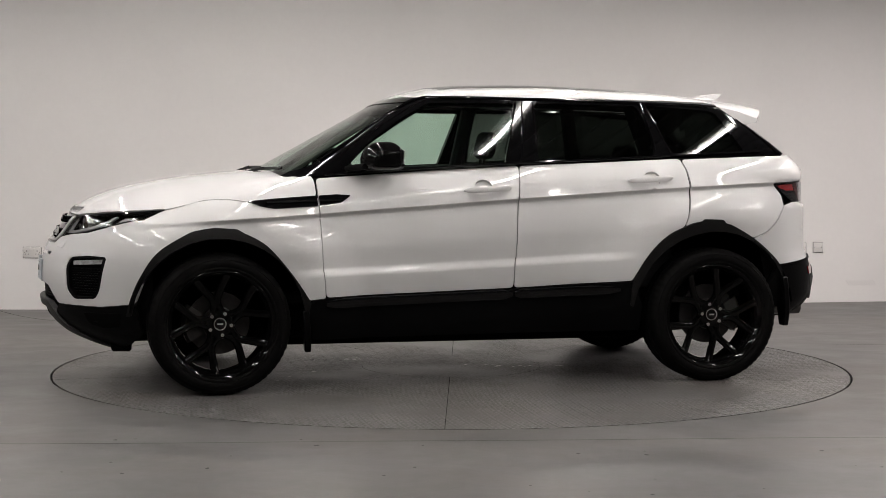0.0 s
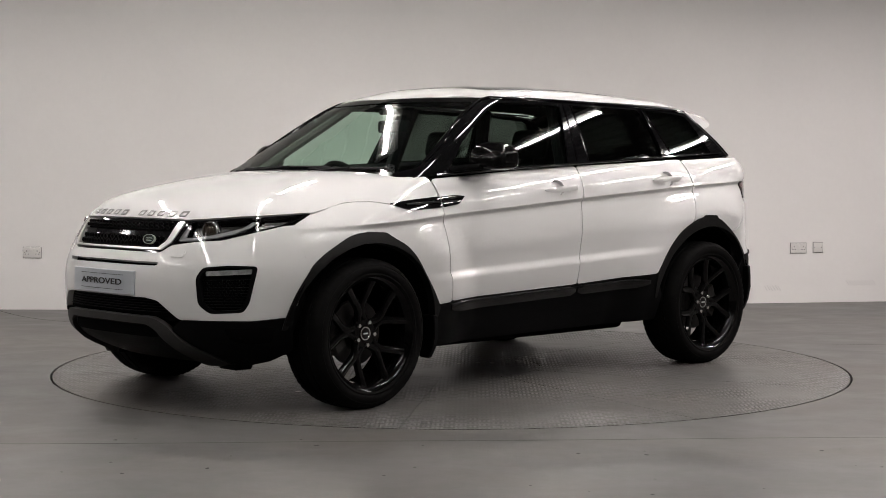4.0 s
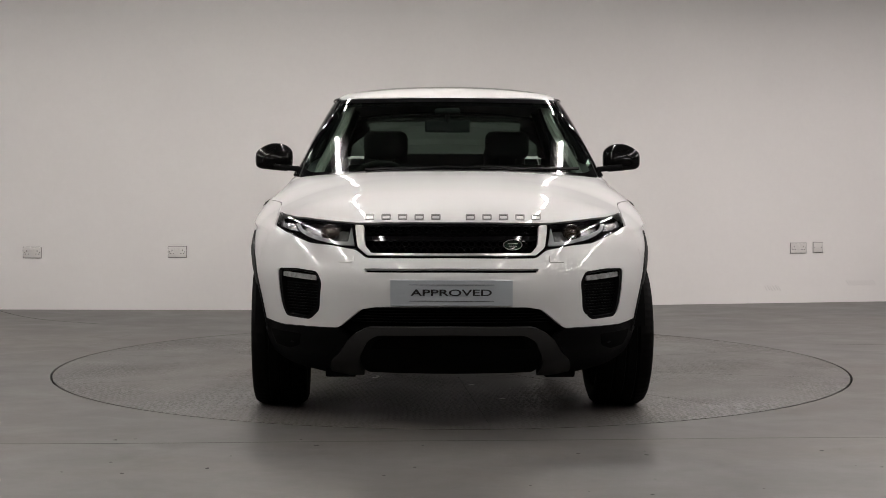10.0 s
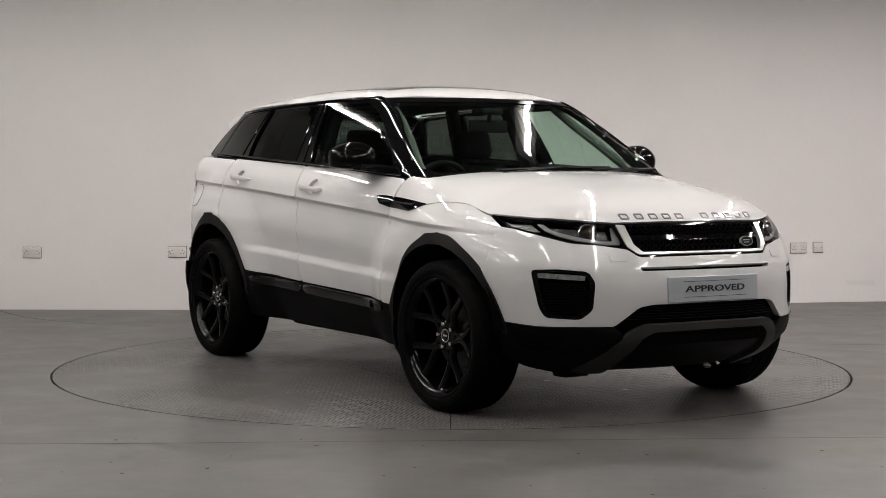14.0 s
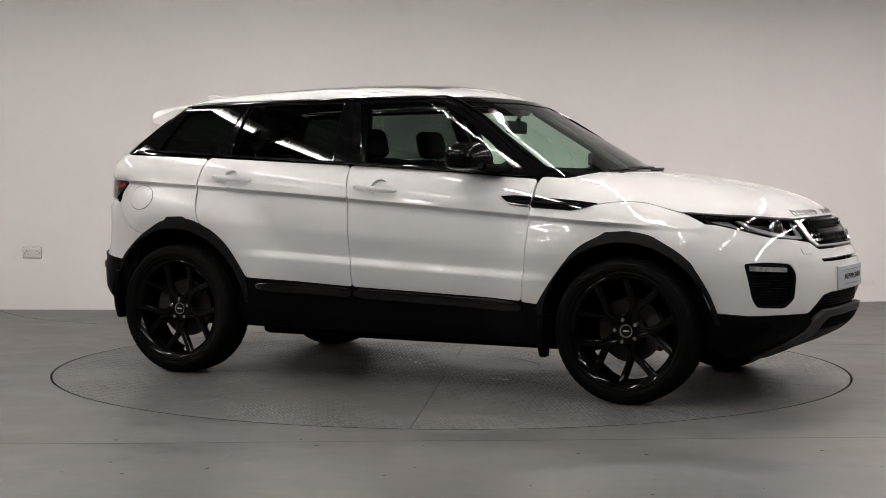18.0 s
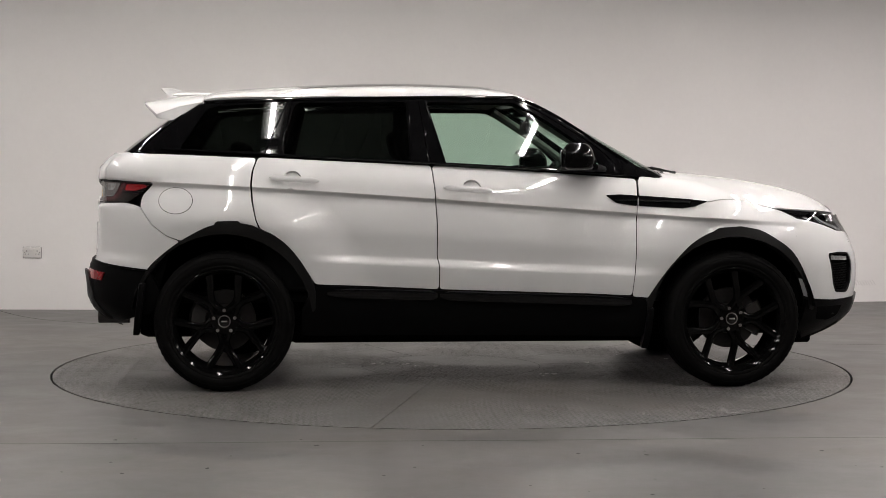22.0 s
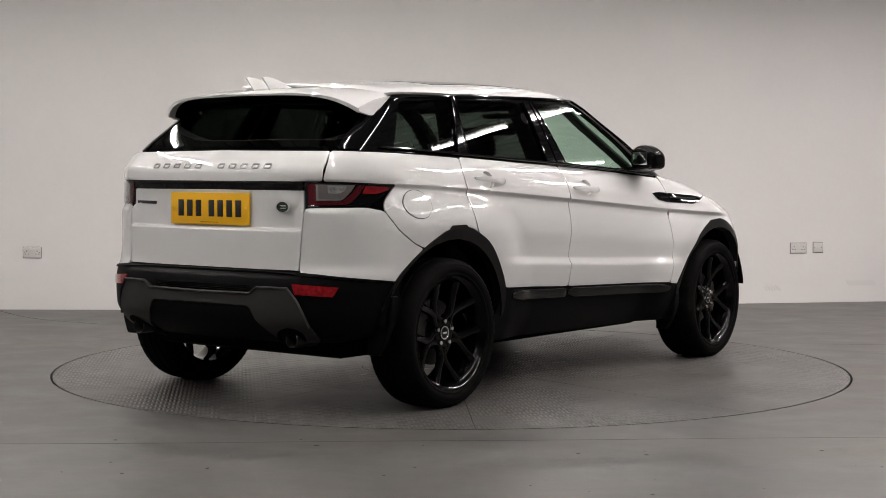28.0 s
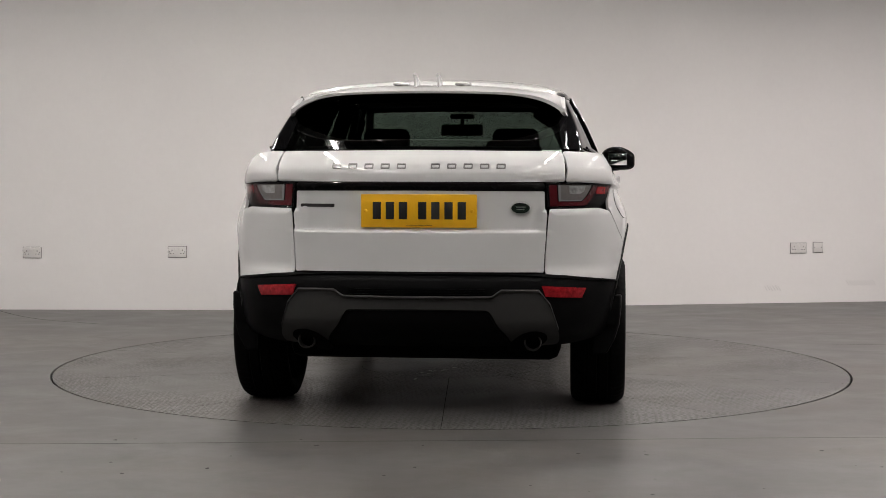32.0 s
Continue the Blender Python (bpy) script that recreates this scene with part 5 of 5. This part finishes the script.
# rear plate
plate = put("rear_plate", None, car, "yellow rear plate with plain dark bars")
plate.matrix_basis = pose(-2.028, 0.0, 0.954, 90, 0, -90)
bm = bmesh.new()
box(bm, (-0.265, -0.076, -0.012), (0.265, 0.076, 0.0), 0.004)
part("plate_body", bm, YELLOW, plate)
x = -0.215
for k in range(7):
    bm = bmesh.new()
    box(bm, (x + 0.004, -0.038, 0.0002), (x + 0.042, 0.041, 0.0014), 0.0004)
    part("bar", bm, INK, plate)
    x += 0.06 if k != 2 else 0.088
for x in (-0.243, 0.243):
    bm = bmesh.new()
    lathe(bm, [(0.0005, 0.003), (0.006, 0.0025), (0.008, 0.0)], 14, "z")
    part("screw", bm, YELLOW, plate).location = (x, 0, 0)
bm = bmesh.new()
box(bm, (-0.06, -0.066, 0.0002), (0.06, -0.0635, 0.001))
part("maker_line", bm, INK, plate)

# ---- rear lamps and bumper fittings ----
for s in (1, -1):
    lamp = panel("tail_lamp", TAIL, "tail", GLOSS, car, side=s, off=0.0, depth=0.012, r=0.008, label="red and clear tail lamp in a black housing")
    strip_of([(37.2, 1.074), (39.2, 1.074), (39.4, 0.999), (46.4, 0.997), (48.6, 1.03), (50.3, 1.070), (52, 1.068), (50.6, 1.03), (49.2, 1.002), (47.4, 0.980), (37.4, 0.976)], "tail", DARKRED, lamp, "red_lens", 0.003, depth=0.003, side=s, label="dark red lens")
    strip_of([(52.2, 1.066), (59.3, 1.062), (58.4, 1.046), (55.2, 1.030), (51.3, 1.031)], "tail", REDLENS, lamp, "red_lens", 0.0035, depth=0.003, r=0.003, side=s, label="bright red lens")
    strip_of([(39.5, 1.072), (49.6, 1.071), (48.3, 1.036), (46.3, 1.001), (39.7, 1.002)], "tail", SMOKE, lamp, "clear_lens", 0.003, depth=0.003, side=s, label="smoked clear lens")
    strip_of([(42.5, 1.069), (47.5, 1.067), (46.9, 1.043), (45.6, 1.031), (42.7, 1.032)], "tail", FOGGLASS, lamp, "reflector", 0.005, depth=0.002, r=0.003, side=s)
    strip_of([(39.5, 1.072), (40.1, 1.072), (40.2, 1.005), (46.0, 1.004), (46.2, 1.0), (39.6, 0.999)], "tail", RUNLIGHT, lamp, "light_guide", 0.006, depth=0.002, r=0.001, side=s)
    pane = strip_of(TAIL, "tail", CLEAR, lamp, "outer_lens", 0.008, depth=0.008, r=0.008, side=s, h=0.02, grid=0.036)
    pane.visible_shadow = False
    strip_of([(33.3, 0.618), (45.2, 0.605), (43.7, 0.562), (34.1, 0.57)], "tail", REDLENS, car, "rear_reflector", 0.006, depth=0.012, side=s, label="red bumper reflector")
    # flat black oval paints the dark of the recess round the tip
    strip_of(oval(32.4, 0.366, 4.4, 0.054), "tail", VOID, car, "exhaust_recess_shade", 0.0135, depth=0.002, r=0.003, side=s)
    bm = bmesh.new()
    lathe(bm, [(0.033, 0.12), (0.033, 0.0), (0.036, -0.004), (0.0395, 0.0), (0.0395, 0.16)], 32, "x")
    ob = part("exhaust_tip", bm, material("dull_exhaust_steel", (0.09, 0.086, 0.083), 0.35, metal=0.8), car, "round steel exhaust tip")
    ob.location = (-2.012, s * 0.52, 0.358)
    bm = bmesh.new()
    lathe(bm, [(0.0005, 0.05), (0.034, 0.05)], 24, "x")
    ob = part("exhaust_bore", bm, VOID, car)
    ob.location = (-2.012, s * 0.52, 0.358)
panel("bumper_grille", sym([(0, 0.605), (19.5, 0.605), (19.0, 0.575), (0, 0.573)]), "tail", VOID, car, off=0.003, depth=0.003, r=0.004)
for k in range(4):
    z = 0.578 + 0.008 * k
    strip_of([(-19.2, z + 0.003), (19.2, z + 0.003), (19.2, z), (-19.2, z)], "tail", SATIN, car, "bumper_slat", 0.007, depth=0.004, r=0.001, h=0.03, grid=0.05)
panel("rear_lip", sym([(0, 0.507), (19.6, 0.505), (21.8, 0.443), (29, 0.335), (0, 0.33)]), "tail", SATIN, car, off=0.004, depth=0.01, r=0.02)
panel("bumper_lip", sym([(0, 0.676), (25.5, 0.674), (35, 0.667), (39.8, 0.662), (51.5, 0.643), (60.5, 0.628), (60.5, 0.622), (51.5, 0.634), (39.8, 0.652), (25.5, 0.663), (0, 0.663)]), "tail", SATIN, car, off=0.008, depth=0.02, r=0.002)

# lower front intake
panel("intake", sym([(0, 0.545), (18.3, 0.543), (22, 0.531), (28, 0.446), (24.5, 0.425), (20.5, 0.457), (0, 0.461)]), "nose", VOID, car, off=-0.03, depth=0.0)
for k in range(6):
    z = 0.472 + 0.0125 * k
    a = 25.0 - 1.1 * k
    strip_of([(-a, z + 0.005), (a, z + 0.005), (a, z), (-a, z)], "nose", SATIN, car, "intake_slat", -0.022, depth=0.008, r=0.001, h=0.03, grid=0.05)
panel("lower_grille", sym([(0, 0.424), (18, 0.42), (20.8, 0.393), (22.6, 0.347), (29, 0.21), (0, 0.205)]), "nose", SATIN, car, off=-0.012, depth=0.01, r=0.02)
panel("lower_slot", sym([(0, 0.412), (17.5, 0.408), (20.0, 0.37), (20.4, 0.35), (0, 0.352)]), "nose", VOID, car, off=-0.009, depth=0.003, r=0.01)
for s in (1, -1):
    # flat black patch gives the recess its dark; nothing is sunk in
    strip_of([(53, 0.415), (40, 0.41), (41.5, 0.355), (46, 0.335), (52, 0.345)], "nose", VOID, car, "side_recess_shade", 0.002, depth=0.002, r=0.012, side=s, h=0.02, grid=0.04)
for y in (-0.5, 0.5):
    bm = bmesh.new()
    prism(bm, [(1.755, 0.27), (1.757, 0.205), (1.768, 0.193), (1.852, 0.195), (1.862, 0.208), (1.866, 0.275)], y - 0.07, y + 0.07, "y", 0.008)
    part("air_deflector", bm, SATIN, car, "black air deflector ahead of the wheel")

# fuel flap on the driver's side
ring = oval(-1.572, 0.98, 0.088, 0.068, 40)
panel("fuel_flap", oval(-1.572, 0.98, 0.085, 0.0655, 40), "side", PAINT, car, side=-1, off=0.0025, depth=0.006, r=0.003, h=0.012, label="round white fuel flap")
panel("flap_gap", ring, "side", VOID, car, side=-1, off=0.001, depth=0.002, holes=[oval(-1.572, 0.98, 0.0845, 0.065, 40)], r=0.003, hole_r=0.003, h=0.012)

# ---- inside the car ----
def soft_box(bm, lo, hi, bevel, m=None, seg=3):
    box(bm, lo, hi, bevel, seg, m)


def seat(x, y, wide, back_h, rest):
    thing = put("seat", None, car, "black leather seat with a headrest")
    thing.location = (x, y, 0.45)
    bm = bmesh.new()
    soft_box(bm, (-0.24, -wide, 0.02), (0.26, wide, 0.2), 0.06)
    part("seat_cushion", bm, LEATHER, thing)
    bm = bmesh.new()
    soft_box(bm, (-0.07, -wide, 0), (0.07, wide, back_h), 0.06, pose(-0.22, 0, 0.14, 0, -15, 0))
    part("seat_back", bm, LEATHER, thing)
    for q in rest:
        bm = bmesh.new()
        soft_box(bm, (-0.045, -0.13, back_h + 0.03), (0.045, 0.13, back_h + 0.2), 0.045, pose(-0.2, q, 0.14, 0, -13, 0))
        rod(bm, pose(-0.2, q - 0.05, 0.14, 0, -13, 0) @ Vector((0, 0, back_h - 0.03)), pose(-0.2, q - 0.05, 0.14, 0, -13, 0) @ Vector((0, 0, back_h + 0.06)), 0.007, 8)
        rod(bm, pose(-0.2, q + 0.05, 0.14, 0, -13, 0) @ Vector((0, 0, back_h - 0.03)), pose(-0.2, q + 0.05, 0.14, 0, -13, 0) @ Vector((0, 0, back_h + 0.06)), 0.007, 8)
        part("headrest", bm, LEATHER, thing)


seat(-0.02, -0.36, 0.25, 0.60, [0.0])
seat(-0.02, 0.36, 0.25, 0.60, [0.0])
seat(-0.92, 0.0, 0.64, 0.52, [-0.38, 0.38])
bm = bmesh.new()
loft(bm, [[(0.46, y, 0.75), (0.50, y, 0.98), (0.58, y, 1.055 - 0.02 * abs(y)), (0.80, y, 1.075 - 0.03 * abs(y)), (1.02, y, 1.07), (1.02, y, 0.75)] for y in np.linspace(-0.72, 0.72, 13)])
part("dashboard", bm, TRIM, car, "black dashboard")
bm = bmesh.new()
soft_box(bm, (0.44, -0.52, 0.98), (0.62, -0.2, 1.10), 0.05)
part("instrument_hood", bm, TRIM, car)
bm = bmesh.new()
lathe(bm, [(0.19 + 0.017 * math.cos(2 * math.pi * k / 10), 0.017 * math.sin(2 * math.pi * k / 10)) for k in range(10)], 40, "x", closed=True)
soft_box(bm, (-0.02, -0.07, -0.05), (0.025, 0.07, 0.06), 0.02)
for a in (0, 180, 270):
    c, d = math.cos(radians(a)), math.sin(radians(a))
    rod(bm, (0, 0.05 * c, 0.05 * d), (0, 0.185 * c, 0.185 * d), 0.014, 8)
bmesh.ops.transform(bm, matrix=pose(0.40, -0.36, 1.00, 0, 22, 0), verts=bm.verts)
part("steering_wheel", bm, LEATHER, car, "black steering wheel")
bm = bmesh.new()
soft_box(bm, (0.33, -0.125, 1.345), (0.36, 0.125, 1.415), 0.014)
rod(bm, (0.35, 0, 1.40), (0.37, 0, 1.46), 0.012)
soft_box(bm, (0.28, -0.07, 1.445), (0.40, 0.07, 1.475), 0.012)
part("inside_mirror", bm, TRIM, car, "black inside mirror")
bm = bmesh.new()
soft_box(bm, (-1.72, -0.62, 1.06), (-1.2, 0.62, 1.1), 0.01)
part("parcel_shelf", bm, TRIM, car)
bm = bmesh.new()
soft_box(bm, (-1.83, -0.55, 0.95), (-1.79, 0.55, 1.25), 0.01)
part("tailgate_lining", bm, TRIM, car)
bm = bmesh.new()
soft_box(bm, (-1.8, -0.72, 0.44), (1.0, 0.72, 0.5), 0.02)
soft_box(bm, (0.0, -0.12, 0.48), (0.55, 0.12, 0.82), 0.03)
part("cabin_floor", bm, TRIM, car)
panel("roof_lining", roll_sym([(0.3, 0), (0.26, 18), (0.2, 30.5), (-0.39, 32), (-1.0, 31.6), (-1.45, 30), (-1.45, 0)]), "roll", material("grey_headlining", (0.09, 0.088, 0.085), 0.9, grain=0.06, scale=300), car, field=upper, off=-0.035, depth=0.0, grid=0.06)
for s in (1, -1):
    bm = bmesh.new()
    pts = [(0.22, 0.54, 1.49), (0.38, 0.565, 1.39), (0.55, 0.61, 1.28), (0.72, 0.665, 1.16), (0.84, 0.69, 1.08)]
    for a, b in zip(pts, pts[1:]):
        rod(bm, (a[0], s * a[1], a[2]), (b[0], s * b[1], b[2]), 0.025, 8)
    part("pillar_lining", bm, LINING, car)
    for x, lean in ((-0.27, 0.06), (-1.06, -0.1)):
        bm = bmesh.new()
        rod(bm, (x, s * 0.73, 1.1), (x - lean, s * 0.58, 1.51), 0.045, 8)
        part("pillar_lining", bm, TRIM, car)
    bm = bmesh.new()
    soft_box(bm, (-1.15, min(s * 0.70, s * 0.775), 0.5), (0.86, max(s * 0.70, s * 0.775), 1.08), 0.03)
    part("door_lining", bm, TRIM, car)
    bm = bmesh.new()
    rows = []
    for x in np.linspace(-1.68, 0.84, 22):
        y1, z1 = float(belt_y(x)) - 0.02, float(belt_z(x)) + 0.012
        rows.append([(x, s * (y1 - 0.09), z1 - 0.16), (x, s * (y1 - 0.08), z1 - 0.02), (x, s * (y1 - 0.05), z1), (x, s * y1, z1), (x, s * y1, z1 - 0.16)])
    loft(bm, rows)
    part("belt_lining", bm, TRIM, car)

# ---- sockets and scuffs on the wall ----
def on_wall(x, y, turn, z):
    return pose(x, y, z, 90, 0, turn)


def socket(m, gangs):
    thing = tagged(new("wall_socket"), "white double wall socket with two switches" if gangs == 2 else "white single wall switch plate beside a socket", "socket", "wall sockets")
    thing.matrix_basis = m
    w = 0.073 if gangs == 2 else 0.043
    bm = bmesh.new()
    box(bm, (-w, -0.043, 0), (w, 0.043, 0.009), 0.004)
    part("faceplate", bm, SOCKET, thing)
    # slightly larger dark plate draws the faceplate's shadow line on the wall
    bm = bmesh.new()
    box(bm, (-w - 0.0025, -0.0465, -0.001), (w + 0.0025, 0.0455, 0.003), 0.001)
    part("outline_shade", bm, GREY, thing, "dark rim standing in for the shadow round the faceplate")
    for g in range(gangs):
        cx = (-0.036 + 0.072 * g) if gangs == 2 else 0.0
        bm = bmesh.new()
        if gangs == 2:
            box(bm, (cx * 0.45 - 0.007, 0.012, 0.009), (cx * 0.45 + 0.007, 0.032, 0.0125), 0.002)
        else:
            box(bm, (-0.022, -0.014, 0.009), (0.022, 0.014, 0.0125), 0.002)
        part("rocker", bm, SOCKET, thing)
        if gangs == 2:
            for hx, hy, hw, hh in ((0, 0.012, 0.0028, 0.006), (-0.011, -0.013, 0.005, 0.0025), (0.011, -0.013, 0.005, 0.0025)):
                bm = bmesh.new()
                box(bm, (cx * 1.15 + hx - hw, hy - hh, 0.0088), (cx * 1.15 + hx + hw, hy + hh, 0.0094))
                part("pin_hole", bm, INK, thing)
    for e in (-1, 1):
        bm = bmesh.new()
        lathe(bm, [(0.0005, 0.0102), (0.0035, 0.0100), (0.004, 0.009)], 12, "z")
        part("screw", bm, CHROME, thing).location = (e * (w - 0.012), 0, 0)
    return thing


BEND = math.degrees(math.atan(0.2075))
socket(on_wall(-3.39, 3.618, 0, 0.464), 2)
socket(on_wall(-2.215, 3.618, 0, 0.472), 2)
socket(on_wall(2.99, 4.477, BEND, 0.473), 2)
socket(on_wall(3.166, 4.514, BEND, 0.477), 1)


def floor_line(name, pts, width, mat, label):
    """A hairline joint or crack on the floor along a plan line."""
    bm = bmesh.new()
    rows = []
    line = spline(pts, 6)
    for i, (x, y) in enumerate(line):
        a, b = line[max(i - 1, 0)], line[min(i + 1, len(line) - 1)]
        d = Vector((b[0] - a[0], b[1] - a[1])).normalized()
        w = width * (0.6 + 0.4 * math.sin(i * 2.3) ** 2) / 2
        rows.append([bm.verts.new((x + d.y * w, y - d.x * w, 0.0012)), bm.verts.new((x - d.y * w, y + d.x * w, 0.0012))])
    for a, b in zip(rows, rows[1:]):
        bm.faces.new((a[0], a[1], b[1], b[0]))
    tagged(part(name, bm, mat, None, label), kind="structure")


CRACK = material("dirty_floor_joint", (0.035, 0.033, 0.031), 0.8, grain=0.5, scale=9, stain=0.4, stain_scale=2.5)
PALE = material("worn_joint_edge", (0.11, 0.106, 0.1), 0.5, grain=0.4, scale=7)
floor_line("floor_joint_1", [(-2.4, -2.63), (-1.4, -2.60), (-0.4, -2.53), (0.5, -2.48), (1.3, -2.42), (2.4, -2.36)], 0.010, CRACK, "faint joint across the painted floor")
floor_line("floor_joint_edge", [(-1.3, -2.61), (-0.4, -2.545), (0.5, -2.495), (1.2, -2.44)], 0.006, PALE, "pale worn edge beside the floor joint")
floor_line("floor_joint_2", [(0.1, -3.77), (0.6, -3.76), (1.1, -3.70), (1.8, -3.65)], 0.010, CRACK, "faint joint across the painted floor")
floor_line("floor_joint_3", [(-3.6, 3.45), (-3.3, 3.0), (-3.0, 2.7), (-2.6, 2.45)], 0.014, CRACK, "hairline crack by the wall")
floor_line("floor_joint_4", [(-2.2, 1.75), (-2.35, 0.9), (-2.5, -0.1), (-2.75, -0.9)], 0.006, PALE, "pale worn line in the floor paint")
floor_line("floor_joint_5", [(2.5, 1.2), (3.2, 1.22), (4.2, 1.2)], 0.010, CRACK, "hairline crack in the painted floor")
rng = random.Random(5)
bm = bmesh.new()
for k in range(60):
    x, y = rng.uniform(-3.2, 3.2), rng.uniform(-3.9, -2.45)
    r = rng.uniform(0.004, 0.013)
    ring = [bm.verts.new((x + r * (0.6 + 0.6 * rng.random()) * math.cos(q), y + 1.4 * r * (0.6 + 0.6 * rng.random()) * math.sin(q), 0.001)) for q in (0, 1, 2.1, 3.1, 4.2, 5.2)]
    bm.faces.new(ring)
tagged(part("floor_specks", bm, CRACK, None), "small dark specks and chips on the floor", "specks", kind="stuff")
SCUFF = material("grey_scuff", (0.63, 0.615, 0.6), 0.8, grain=0.1, scale=30)
for name, cx, count, z0 in (("scuff_mark", 3.56, 11, 0.165), ("scuff_mark", 2.76, 6, 0.13)):
    bm = bmesh.new()
    for k in range(count):
        x = cx + (k - count / 2) * 0.024
        y = 3.838 + (x + 0.1) * 0.2075 - 0.0015
        v = [bm.verts.new((x + d, y - 0.0003 + d * 0.2075, z0 + e + 0.004 * math.sin(k * 2.1))) for d, e in ((0, 0.02), (0.006, 0.02), (0.034, -0.022), (0.026, -0.022))]
        bm.faces.new(v)
    ob = part(name, bm, SCUFF, None)
    tagged(ob, "faint grey rubber scuffs low on the wall", "scuff marks", kind="stuff")


def motions():
    rows, disc = [], []
    off = Vector((0.0772, -0.0265, 0))
    for k in range(33):
        m = pose(0, 0, 0, 0, 0, heading(k))
        rows.append((float(k), m @ Matrix.Translation(off)))
        disc.append((float(k), Matrix.Translation((0, RING_Y, 0)) @ m))
    walk(car, rows)
    walk(turntable, disc)


motions()
